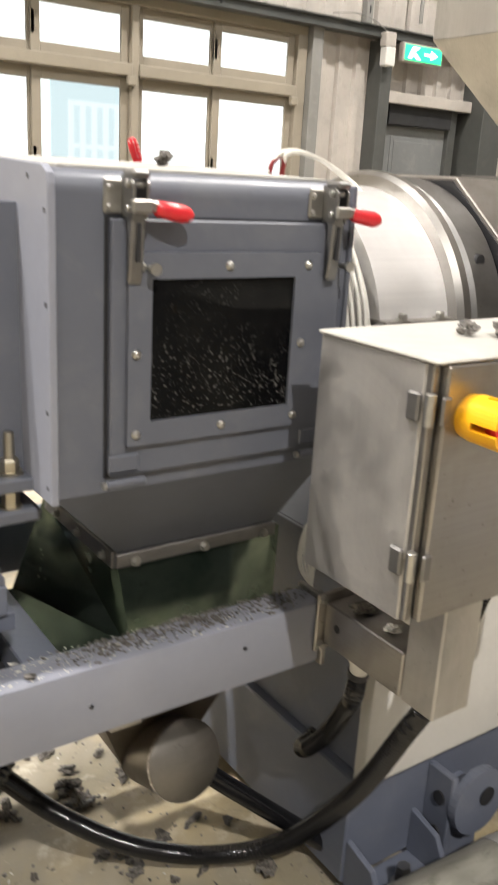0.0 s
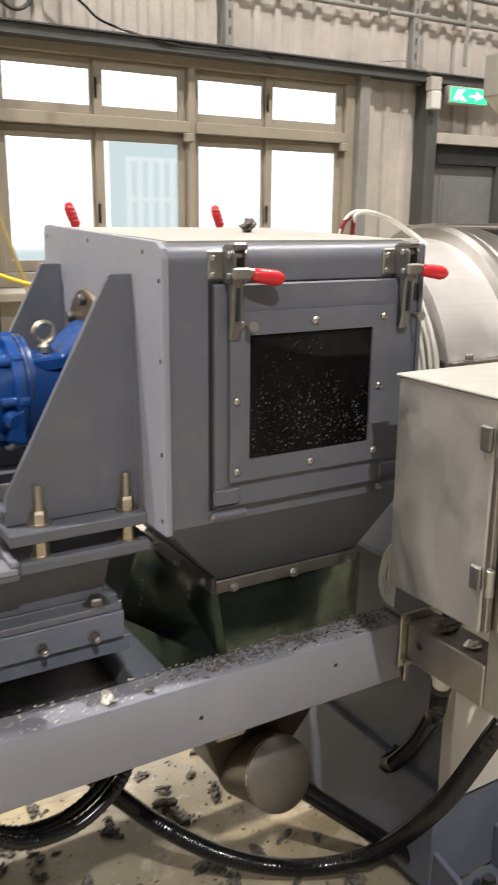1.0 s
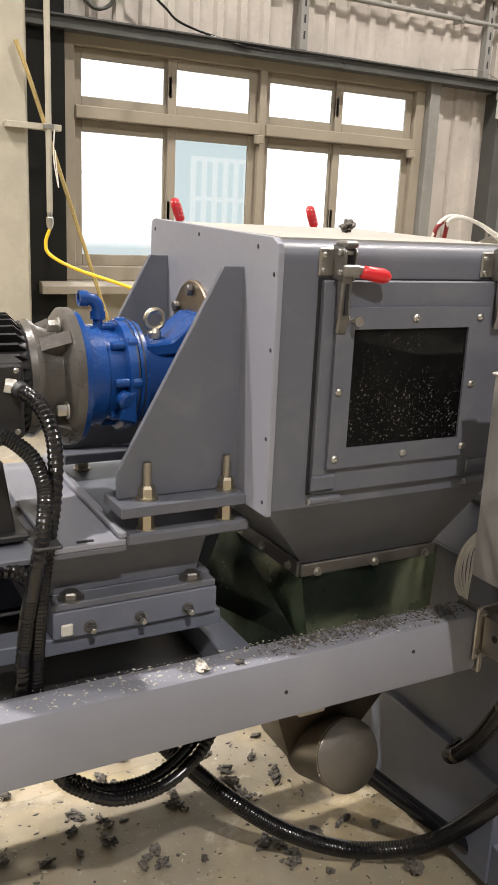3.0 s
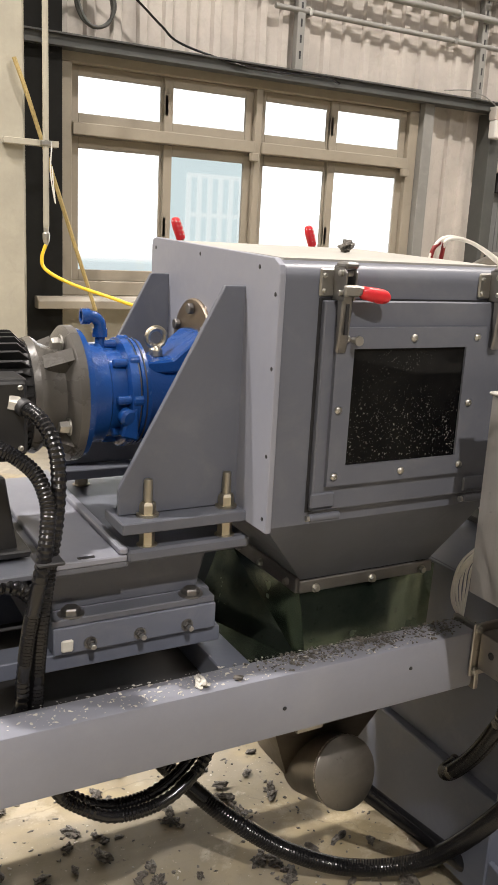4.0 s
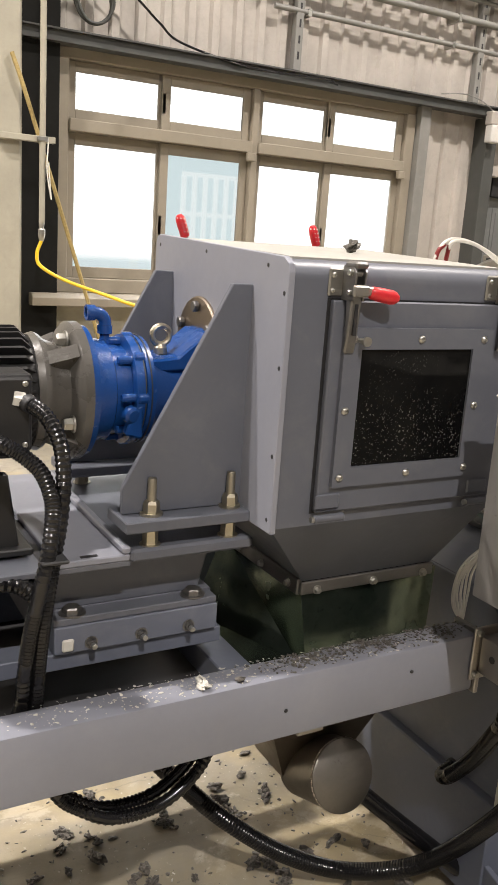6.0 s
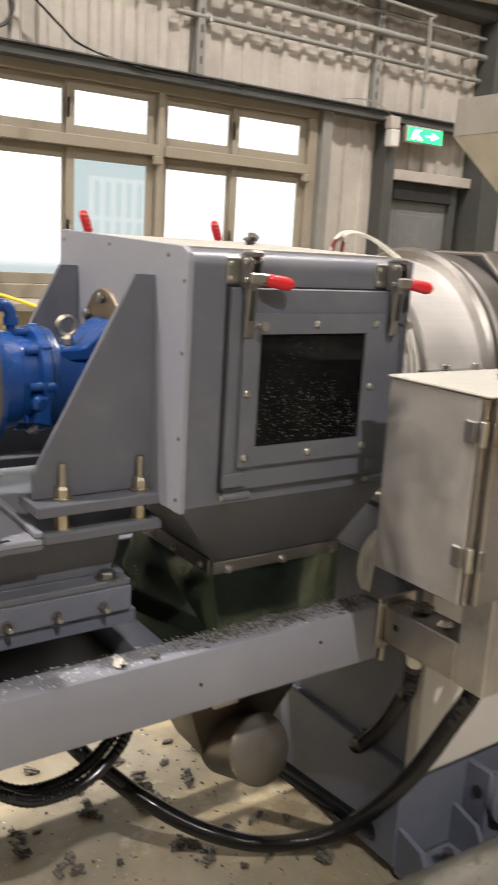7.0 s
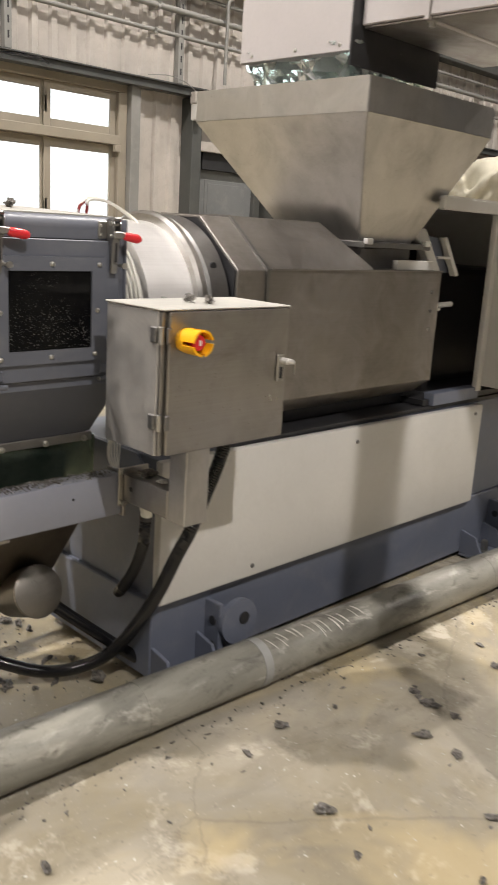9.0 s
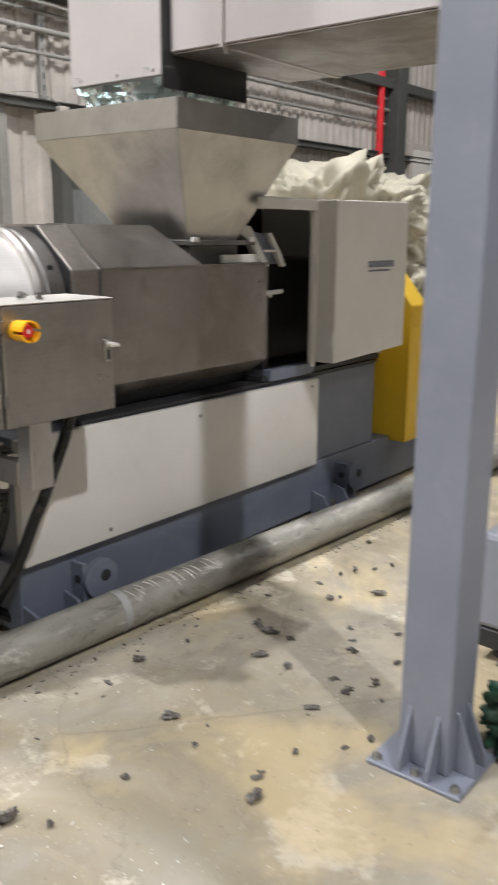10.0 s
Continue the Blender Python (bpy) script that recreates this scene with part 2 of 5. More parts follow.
def link_mesh(name, bm, material, smooth=False, fit=None):
    me = bpy.data.meshes.new(name)
    for v in bm.verts if fit else ():
        v.co = set_in(v.co, fit)
    bm.normal_update()
    if smooth:
        for f in bm.faces:
            f.smooth = True
        for e in bm.edges:
            if len(e.link_faces) == 2 and e.calc_face_angle(0) > 0.6:
                e.smooth = False
    bm.to_mesh(me)
    bm.free()
    me.materials.append(material)
    return new(name, me)


def part(name, bm, material, parent, label="", smooth=False):
    """One mesh, in world coordinates, under a thing or a part."""
    fit = DRAWN[parent] if parent.parent is None else DRAWN[parent.parent]
    ob = link_mesh(name, bm, material, smooth, fit)
    ob.parent = parent
    if parent.parent is None:
        ob.matrix_parent_inverse = Matrix.Translation(-parent.location)
    if label:
        ob["label"] = label
    return ob


def structure(name, bm, material, label, category, smooth=False, fit=None):
    return tagged(link_mesh(name, bm, material, smooth, fit), label, category, "", "structure")


def box(lo, hi, bevel=0.0, bm=None, seg=1):
    bm = bm or bmesh.new()
    c = [(a + b) / 2 for a, b in zip(lo, hi)]
    s = [abs(b - a) for a, b in zip(lo, hi)]
    r = bmesh.ops.create_cube(bm, size=1, matrix=Matrix.Translation(c) @ Matrix.Diagonal((*s, 1)))
    if bevel:
        es = list({e for v in r["verts"] for e in v.link_edges})
        bmesh.ops.bevel(bm, geom=es, offset=bevel, segments=seg, profile=0.5, affect="EDGES")
    return bm


def prism(poly, axis, a0, a1, bevel=0.0, bm=None, seg=1):
    """A polygon drawn in the two other axes (in x, y, z order), pushed along an axis."""
    bm = bm or bmesh.new()

    def at(p, a):
        q = list(p)
        q.insert("xyz".index(axis), a)
        return q
    f0 = [bm.verts.new(at(p, a0)) for p in poly]
    f1 = [bm.verts.new(at(p, a1)) for p in poly]
    fs = [bm.faces.new(f0), bm.faces.new(f1[::-1])]
    for i in range(len(poly)):
        j = (i + 1) % len(poly)
        fs.append(bm.faces.new((f0[j], f0[i], f1[i], f1[j])))
    bmesh.ops.recalc_face_normals(bm, faces=fs)
    if bevel:
        es = list({e for f in fs for e in f.edges})
        bmesh.ops.bevel(bm, geom=es, offset=bevel, segments=seg, profile=0.5, affect="EDGES")
    return bm


def turned(rings, p0, axis, seg=32, bm=None, caps=True):
    """A turned body: (distance along the axis, radius) rings from p0."""
    bm = bm or bmesh.new()
    a = Vector(axis).normalized()
    u = a.orthogonal().normalized()
    w = a.cross(u)
    loops = []
    for d, r in rings:
        c = Vector(p0) + a * d
        loops.append([bm.verts.new(c + (u * math.cos(k * math.tau / seg) + w * math.sin(k * math.tau / seg)) * r) for k in range(seg)])
    for l0, l1 in zip(loops, loops[1:]):
        for k in range(seg):
            bm.faces.new((l0[k], l0[(k + 1) % seg], l1[(k + 1) % seg], l1[k]))
    if caps:
        bm.faces.new(loops[0][::-1])
        bm.faces.new(loops[-1])
    return bm


def rod(p0, p1, r, seg=16, bm=None, chamfer=0.0):
    d = Vector(p1) - Vector(p0)
    n = d.length
    rings = [(0, r), (n, r)] if not chamfer else [(0, r - chamfer), (chamfer, r), (n - chamfer, r), (n, r - chamfer)]
    return turned(rings, p0, d, seg, bm)


def smooth_line(pts, steps=10):
    """A Catmull-Rom line through the points."""
    p = [Vector(q) for q in pts]
    p = [2 * p[0] - p[1]] + p + [2 * p[-1] - p[-2]]
    out = []
    for i in range(1, len(p) - 2):
        for k in range(steps):
            t = k / steps
            a, b, c, d = p[i - 1:i + 3]
            out.append(0.5 * ((2 * b) + (c - a) * t + (2 * a - 5 * b + 4 * c - d) * t * t + (3 * b - a - 3 * c + d) * t ** 3))
    out.append(p[-2])
    return out


def hose(pts, r, seg=10, ridge=0.0, pitch=0.01, bm=None, steps=12):
    """A tube along a smooth line, ribbed where ridge is given."""
    bm = bm or bmesh.new()
    line = smooth_line(pts, steps)
    if ridge:
        dense = [line[0]]
        for a, b in zip(line, line[1:]):
            n = max(1, int((b - a).length / (pitch / 2)))
            dense += [a.lerp(b, (k + 1) / n) for k in range(n)]
        line = dense
    u = None
    prev = None
    for i, c in enumerate(line):
        d = (line[min(i + 1, len(line) - 1)] - line[max(i - 1, 0)]).normalized()
        u = (d.orthogonal() if u is None else u - d * u.dot(d)).normalized()
        w = d.cross(u)
        rr = r + (ridge if i % 2 else 0)
        ring = [bm.verts.new(c + (u * math.cos(k * math.tau / seg) + w * math.sin(k * math.tau / seg)) * rr) for k in range(seg)]
        if prev:
            for k in range(seg):
                bm.faces.new((prev[k], prev[(k + 1) % seg], ring[(k + 1) % seg], ring[k]))
        else:
            bm.faces.new(ring[::-1])
        prev = ring
    bm.faces.new(prev)
    return bm


def hexhead(p, axis, r, h, bm=None, washer=True):
    """A hexagon head with a chamfer on a washer."""
    bm = bm or bmesh.new()
    a = Vector(axis).normalized()
    if washer:
        turned([(0, r * 1.35), (h * 0.22, r * 1.35)], p, a, 20, bm)
        p = Vector(p) + a * h * 0.22
    turned([(0, r), (h * 0.75, r), (h, r * 0.82)], p, a, 6, bm)
    return bm


def button(p, axis, r, h, bm=None):
    """A domed screw head with its socket."""
    return turned([(0, r), (h * 0.4, r), (h * 0.8, r * 0.8), (h, r * 0.45), (h * 0.72, r * 0.4)], p, axis, 16, bm)


def quads(bm, faces):
    for f in faces:
        bm.faces.new([bm.verts.new(p) for p in f])
    bmesh.ops.remove_doubles(bm, verts=bm.verts, dist=1e-5)
    bmesh.ops.recalc_face_normals(bm, faces=bm.faces)
    return bm


def thick(bm, t):
    bmesh.ops.solidify(bm, geom=list(bm.faces), thickness=t)
    return bm

# ---- hall ----
structure("floor", box((-14, -9, -0.2), (16, 9, 0.0)), FLOOR, "worn cream-coated concrete floor with stains and scattered chips", "floor")
# Roof and outer walls are added; their dark tone limits bounced light.
structure("ceiling", box((-14, -9, 9.6), (16, 6.7, 9.8)), ROOF, "unseen grey sheet roof added high over the hall", "ceiling")
structure("wall_west", box((-14.2, -9, 0), (-14, 6.7, 9.6)), WALL_DARK, "added grey sheet end wall", "wall")
structure("wall_east", box((16, -9, 0), (16.2, 6.7, 9.6)), WALL_DARK, "added grey sheet end wall", "wall")
structure("wall_south", box((-14, -9.2, 0), (16, -9, 9.6)), WALL_DARK, "unseen grey sheet wall added behind the camera", "wall")


def cladding(x0, x1, z0, z1, y, pitch=0.2):
    """Trapezoid ribbed sheet standing along x, ribs towards the hall."""
    bm = bmesh.new()
    prof = [(0.0, 0.0), (0.085, 0.0), (0.105, -0.03), (0.16, -0.03), (0.18, 0.0)]
    pts = []
    x = x0
    while x < x1:
        pts += [(min(x + dx * pitch / 0.2, x1), y + dy) for dx, dy in prof]
        x += pitch
    pts.append((x1, y))
    front = [(p, bm.verts.new((p[0], p[1], z0)), bm.verts.new((p[0], p[1], z1))) for p in pts]
    back = [(bm.verts.new((p[0], y + 0.05, z0)), bm.verts.new((p[0], y + 0.05, z1))) for p in pts]
    for i in range(len(front) - 1):
        if front[i + 1][0][0] - front[i][0][0] < 1e-6:
            continue
        bm.faces.new((front[i][1], front[i + 1][1], front[i + 1][2], front[i][2]))
        bm.faces.new((back[i + 1][0], back[i][0], back[i][1], back[i + 1][1]))
    bmesh.ops.remove_doubles(bm, verts=bm.verts, dist=1e-6)
    return bm


structure("wall_north_upper", cladding(-14.5, 16, 2.98, 9.6, 6.33), WALL_SHEET, "ribbed grey cladding sheet above the window", "wall", fit=NORTH)
structure("wall_north_right", cladding(4.5, 5.2, 0, 2.98, 6.33), WALL_SHEET, "ribbed grey cladding sheet beside the window", "wall", fit=NORTH)
structure("wall_north_far", cladding(6.5, 16, 0, 2.98, 6.33), WALL_SHEET, "ribbed grey cladding sheet in the far bay", "wall", fit=NORTH)
structure("wall_north_above_door", cladding(5.35, 6.5, 2.52, 2.98, 6.36), WALL_SHEET, "ribbed grey cladding strip over the door", "wall", fit=NORTH)
structure("wall_north_below_window", box((-14.5, 6.3, 0), (4.5, 6.5, 1.1), 0.004), WALL_CREAM, "stained cream painted wall below the window", "wall", fit=NORTH)
structure("wall_north_left", box((-14.5, 6.3, 1.1), (0.3, 6.5, 2.98)), WALL_CREAM, "stained cream wall left of the pillar", "wall", fit=NORTH)
structure("wall_outer", box((5.2, 6.42, 0), (6.5, 6.5, 2.98)), WALL_SHEET, "grey backing wall around the door", "wall", fit=NORTH)
structure("pillar", box((-1.2, 5.75, 0), (0.83, 6.28, 9.6), 0.02), WALL_CREAM, "stained cream concrete pillar beside the window", "pillar", fit=NORTH)
# near-black box in place of a recess; its shade is in the colour
structure("window_recess_shade", box((0.86, 6.2, 0), (1.2, 6.45, 9.6), 0.006), NEAR_BLACK, "near-black box standing in for the shaded recess beside the window", "column", fit=NORTH)
structure("column_slim", box((4.43, 6.2, 0), (4.54, 6.45, 2.95), 0.004), PIPE_GREY, "grey steel post at the window edge", "column", fit=NORTH)
structure("column_door", box((5.17, 6.15, 0), (5.3, 6.42, 2.93), 0.005), WALL_STEEL, "dark grey steel column beside the door", "column", fit=NORTH)
structure("column_corner", box((6.45, 6.05, 0), (6.75, 6.42, 9.6), 0.005), WALL_STEEL, "dark grey steel column", "column", fit=NORTH)
structure("column_far", box((12.15, 6.0, 0), (12.45, 6.42, 9.6), 0.005), WALL_STEEL, "dark grey steel column in the far bay", "column", fit=NORTH)
structure("beam_girt", prism([(6.13, 2.94), (6.29, 2.94), (6.29, 3.03), (6.13, 3.03), (6.13, 3.018), (6.16, 3.018), (6.16, 2.952), (6.13, 2.952)], "x", 0.84, 16), WALL_STEEL, "dark steel angle girt over the window", "beam", fit=NORTH)
structure("beam_girt_upper", prism([(6.1, 4.05), (6.3, 4.05), (6.3, 4.2), (6.1, 4.2)], "x", -14.5, 16, 0.004), WALL_STEEL, "dark steel girt high on the wall", "beam", fit=NORTH)
structure("sill", prism([(6.1, 1.1), (6.5, 1.1), (6.5, 1.19), (6.14, 1.19), (6.1, 1.16)], "x", 0.99, 4.43, 0.004), ALU, "bronze window sill with dust", "sill", fit=NORTH)

# pipes along the upper wall
for zz, rr, yy in ((3.5, 0.022, 6.24), (3.72, 0.03, 6.2), (3.9, 0.018, 6.22)):
    w = thing("conduit_pipe", (8, yy, zz), "thin grey steel conduit run along the upper wall", "pipe", "wall conduits")
    part("tube", rod((2.9 if zz < 3.6 else -2, yy, zz), (12.5, yy, zz), rr, 12), PIPE_GREY, w, smooth=True)
    for cx in np.arange(3.2, 12, 1.5):
        part("clip", box((cx, yy - rr - 0.004, zz - rr - 0.01), (cx + 0.03, 6.33, zz + rr + 0.004), 0.002), ZINC, w)

# window: two bays of two sashes, in two tiers
win = tagged(thing("window_1", (2.8, 6.4, 1.19), "", ""), "bronze aluminium factory window with four sashes and transom lights", "window", "", "structure")


def frame_bar(name, x0, x1, z0, z1, y0=6.3, y1=6.4):
    part(name, box((x0, y0, z0), (x1, y1, z1), 0.006), ALU, win)


frame_bar("window_frame", 1.2, 4.43, 2.87, 2.95, 6.27, 6.42)
frame_bar("window_frame", 1.2, 4.43, 1.19, 1.3, 6.27, 6.42)
frame_bar("window_frame", 1.2, 1.29, 1.3, 2.87, 6.27, 6.42)
frame_bar("window_frame", 4.33, 4.43, 1.3, 2.87, 6.27, 6.42)
frame_bar("mullion", 2.79, 2.85, 1.3, 2.87, 6.27, 6.42)
frame_bar("transom", 1.29, 2.79, 2.37, 2.46, 6.25, 6.42)
frame_bar("transom", 2.85, 4.33, 2.37, 2.46, 6.25, 6.42)

glass = Nodes("window_glass")
glass.set(color=(0.95, 0.98, 0.97), rough=0.02, trans=1.0, ior=1.45)
GLASS = glass.m
frost = Nodes("frosted_window_glass")
frost.set(color=(0.9, 0.96, 0.96), rough=0.05, trans=1.0, ior=1.3)
FROST = frost.m
SASHES = [(1.29, 2.075, 0.03), (2.025, 2.79, 0.0), (2.85, 3.585, 0.03), (3.535, 4.33, 0.0)]
for k, (sx0, sx1, off) in enumerate(SASHES):
    for z0, z1, rail in ((2.46, 2.87, 0.075), (1.3, 2.37, 0.085)):
        y0, y1 = 6.32 + off, 6.345 + off
        st = 0.07
        s = part("sash", box((sx0, y0, z0), (sx0 + st, y1, z1), 0.004), ALU, win)
        part("stile", box((sx1 - st, y0, z0), (sx1, y1, z1), 0.004), ALU, s)
        part("rail", box((sx0 + st, y0, z1 - rail), (sx1 - st, y1, z1), 0.004), ALU, s)
        part("rail", box((sx0 + st, y0, z0), (sx1 - st, y1, z0 + rail), 0.004), ALU, s)
        pane = part("pane", box((sx0 + st, y0 + 0.01, z0 + rail), (sx1 - st, y0 + 0.015, z1 - rail)), FROST if k == 1 and z0 < 2 else GLASS, s)
        pane.visible_shadow = False
        if k % 2 == 0:
            lz = 2.58 if z0 > 2 else 1.66
            h = part("latch", box((sx1 - 0.05, y0 - 0.03, lz), (sx1 - 0.015, y0 - 0.002, lz + 0.16), 0.006), ALU, s, "small bronze sash latch")
            if z0 < 2:
                part("pull", rod((sx1 - 0.03, y0 - 0.02, lz + 0.16), (sx1 - 0.03, y0 - 0.02, lz + 0.26), 0.008, 8), WALL_SHEET, s)
for hx in (2.79, 4.31):
    part("hook", box((hx - 0.05, 6.22, 2.3), (hx + 0.02, 6.27, 2.37), 0.008), ALU, win, "small folding stay at the sash corner")

# daylight outside
day = Nodes("overcast_brightness")
grad = day.t.nodes.new("ShaderNodeSeparateXYZ")
day.link(day.co, grad.inputs[0])
mr = day.t.nodes.new("ShaderNodeMapRange")
mr.inputs[1].default_value, mr.inputs[2].default_value = 1.16, 1.3
day.link(grad.outputs[2], mr.inputs[0])
day.set(color=(0, 0, 0), emit=day.mix(mr.outputs[0], (0.5, 0.57, 0.59), (1.0, 1.0, 1.0)), power=1.6)
structure("backdrop", box((-4, 10.0, -0.2), (14, 10.1, 7)), day.m, "bright overcast daylight outside the window", "backdrop", fit=NORTH)
# Facade and grille glow by themselves in place of the daylight on them.
far = Nodes("glowing_neighbour_facade")
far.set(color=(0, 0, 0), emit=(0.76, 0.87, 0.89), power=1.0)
farbar = Nodes("glowing_neighbour_grille")
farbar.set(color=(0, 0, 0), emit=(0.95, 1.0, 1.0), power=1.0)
structure("backdrop_facade", box((3.45, 9.6, 0.2), (4.5, 9.62, 2.62)), far.m, "glowing pale facade board outside the window", "backdrop", fit=NORTH)
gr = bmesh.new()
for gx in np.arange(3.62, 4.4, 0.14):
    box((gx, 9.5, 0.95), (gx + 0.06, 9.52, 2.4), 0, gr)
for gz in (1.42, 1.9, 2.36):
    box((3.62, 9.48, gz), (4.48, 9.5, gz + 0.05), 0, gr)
structure("backdrop_grille", gr, farbar.m, "glowing white barred grille outside the window", "backdrop", fit=NORTH)

# door with its frame
door = tagged(thing("door_1", (5.85, 6.4, 0), "", ""), "dark grey steel door with a raised panel, closed", "door", "", "structure")
part("leaf", box((5.42, 6.33, 0.02), (6.24, 6.38, 2.24), 0.004), DOOR_GREY, door)
for zz0, zz1 in ((1.3, 2.14), (0.25, 1.1)):
    part("panel_rim", box((5.52, 6.322, zz0), (6.12, 6.331, zz1), 0.004), DOOR_GREY, door)
    part("panel", box((5.56, 6.316, zz0 + 0.04), (6.08, 6.323, zz1 - 0.04), 0.003), DOOR_GREY, door)
part("jamb", box((5.32, 6.28, 0), (5.42, 6.42, 2.42), 0.004), WALL_STEEL, door)
part("jamb", box((6.24, 6.28, 0), (6.34, 6.42, 2.42), 0.004), WALL_STEEL, door)
part("head", box((5.3, 6.2, 2.42), (6.44, 6.42, 2.52), 0.004), WALL_SHEET, door, "pale steel door head")
# strip coloured as the shade under the door head
part("door_head_shade", box((5.42, 6.26, 2.24), (6.24, 6.42, 2.42), 0.004), SHADE, door, "near-black strip painted as the shade over the door leaf")

exit_green = Nodes("lit_green_exit_face")
exit_green.set(color=(0.02, 0.4, 0.16), emit=(0.03, 0.75, 0.3), power=1.6, rough=0.4)
exit_white = Nodes("lit_white_exit_mark")
exit_white.set(color=(0.8, 0.9, 0.85), emit=(0.8, 1.0, 0.9), power=1.8, rough=0.4)
ex = thing("exit_sign", (5.61, 6.17, 2.78), "lit green emergency exit sign with white marks", "exit sign")
part("case", box((5.37, 6.1, 2.77), (5.86, 6.17, 2.93), 0.008), WALL_SHEET, ex)
part("face", box((5.385, 6.094, 2.785), (5.845, 6.1, 2.915), 0.002), exit_green.m, ex)
part("mark", prism([(5.42, 2.8), (5.47, 2.9), (5.56, 2.9), (5.5, 2.86), (5.58, 2.8), (5.52, 2.8), (5.49, 2.83), (5.46, 2.8)], "y", 6.088, 6.094), exit_white.m, ex)
part("mark", prism([(5.62, 2.84), (5.7, 2.84), (5.7, 2.81), (5.79, 2.85), (5.7, 2.89), (5.7, 2.86), (5.62, 2.86)], "y", 6.088, 6.094), exit_white.m, ex)
part("hanger", box((5.58, 6.17, 2.84), (5.64, 6.4, 2.87)), WALL_STEEL, ex)
em = thing("emergency_light", (5.16, 6.1, 2.72), "small clear wall lamp on the steel column", "lamp")
part("body", box((5.12, 6.06, 2.86), (5.24, 6.15, 2.98), 0.012, seg=2), WALL_SHEET, em)
part("lens", box((5.125, 6.05, 2.7), (5.235, 6.14, 2.86), 0.014, seg=2), CREAM, em, "cloudy plastic lens")

# ---- extruder line ----
# pelletizer housing
hs = thing("pelletizer_housing", (0.8, 1.6, 0.9), "grey painted steel cutter housing with sight window and red clamps", "machine housing")
HX0, HX1, HY0, HY1, HZ0 = 0.538, 1.06, 1.272, 1.905, 1.1
sh = bmesh.new()
r = 0.035
ZF, ZB2 = 1.588, 1.606
arc = [(HY0 + r - r * math.cos(a), ZF - r + r * math.sin(a)) for a in np.linspace(0, math.pi / 2, 7)]
arc2 = [(HY1 - r + r * math.cos(a), ZB2 - r + r * math.sin(a)) for a in np.linspace(math.pi / 2, 0, 7)]
prism([(HY0, HZ0)] + arc + arc2 + [(HY1, HZ0)], "x", HX0, HX1, bm=sh)
part("body", sh, GREY, hs, smooth=True)
part("top_dust", prism([(HY0 + 0.04, ZF), (HY1 - 0.035, ZB2 - 0.001), (HY1 - 0.035, ZB2 + 0.002), (HY0 + 0.04, ZF + 0.004)], "x", HX0 + 0.02, HX1 - 0.01), DUSTY_TOP, hs, "dusty lid surface")
# Lighter than the front: light from the left is put into this plate's grey.
part("end_plate", prism([(1.258, 1.095), (1.258, 1.566), (1.263, 1.582), (1.283, 1.592), (1.89, 1.613), (1.907, 1.609), (1.913, 1.596), (1.913, 1.095)], "x", 0.526, 0.5375, 0.0015), GREY_LIGHT, hs, "grey end plate with screw holes, lightened as the left-lit side")
for py, pz in ((1.275, 1.12), (1.272, 1.24), (1.271, 1.4), (1.272, 1.53), (1.34, 1.574), (1.62, 1.586), (1.885, 1.59), (1.895, 1.45)):
    part("hole", rod((0.5253, py, pz), (0.53, py, pz), 0.004, 10), BLACK, hs)
# side seam of the right end
part("end_plate", box((HX1, 1.262, 1.09), (HX1 + 0.008, 1.9, 1.585), 0.003), GREY, hs)

# lower transition, tapering to the chute
tr = quads(bmesh.new(), [
    [(0.535, 1.272, 1.1), (1.06, 1.272, 1.1), (1.045, 1.43, 0.915), (0.705, 1.43, 0.915)],
    [(1.06, 1.272, 1.1), (1.06, 1.905, 1.1), (1.045, 1.8, 0.915), (1.045, 1.43, 0.915)],
    [(1.06, 1.905, 1.1), (0.535, 1.905, 1.1), (0.705, 1.8, 0.915), (1.045, 1.8, 0.915)],
    [(0.535, 1.905, 1.1), (0.535, 1.272, 1.1), (0.705, 1.43, 0.915), (0.705, 1.8, 0.915)]])
part("lower_cone", thick(tr, 0.004), GREY, hs)
part("cone_flange", box((0.7, 1.422, 0.886), (1.05, 1.432, 0.914), 0.002), DARK_STEEL, hs, "bare steel clamping strip")
part("cone_flange", box((0.694, 1.432, 0.884), (0.706, 1.8, 0.92), 0.002), DARK_STEEL, hs, "bare steel clamping strip")
for bx in (0.738, 0.883, 1.02):
    part("flange_bolt", hexhead((bx, 1.421, 0.895), (0, -1, 0), 0.0075, 0.009), ZINC, hs)
for by in (1.47, 1.6, 1.72):
    part("flange_bolt", hexhead((0.694, by, 0.9), (-1, 0, 0), 0.007, 0.008), ZINC, hs)

# inspection door with sight window
dr = part("door", box((0.618, 1.256, 1.128), (1.04, 1.271, 1.522), 0.0025), GREY, hs)
# black sheet standing in for the shadow gap round the door
part("door_shadow_gap", box((0.613, 1.2705, 1.124), (1.043, 1.2722, 1.525)), BLACK, dr)
WX0, WX1, WZ0, WZ1 = 0.679, 0.938, 1.216, 1.436
fr = bmesh.new()
for lo, hi in (((0.641, 1.245, WZ1), (0.985, 1.256, 1.475)), ((0.641, 1.245, 1.178), (0.985, 1.256, WZ0)), ((0.641, 1.245, WZ0), (WX0, 1.256, WZ1)), ((WX1, 1.245, WZ0), (0.985, 1.256, WZ1))):
    box(lo, hi, 0, fr)
bmesh.ops.remove_doubles(fr, verts=fr.verts, dist=1e-5)
part("window_frame", fr, GREY, dr)
sg = Nodes("chip_speckled_sight_glass")
spk = sg.noise(230, 3, 0.65)
spz = sg.t.nodes.new("ShaderNodeSeparateXYZ")
sg.link(sg.co, spz.inputs[0])
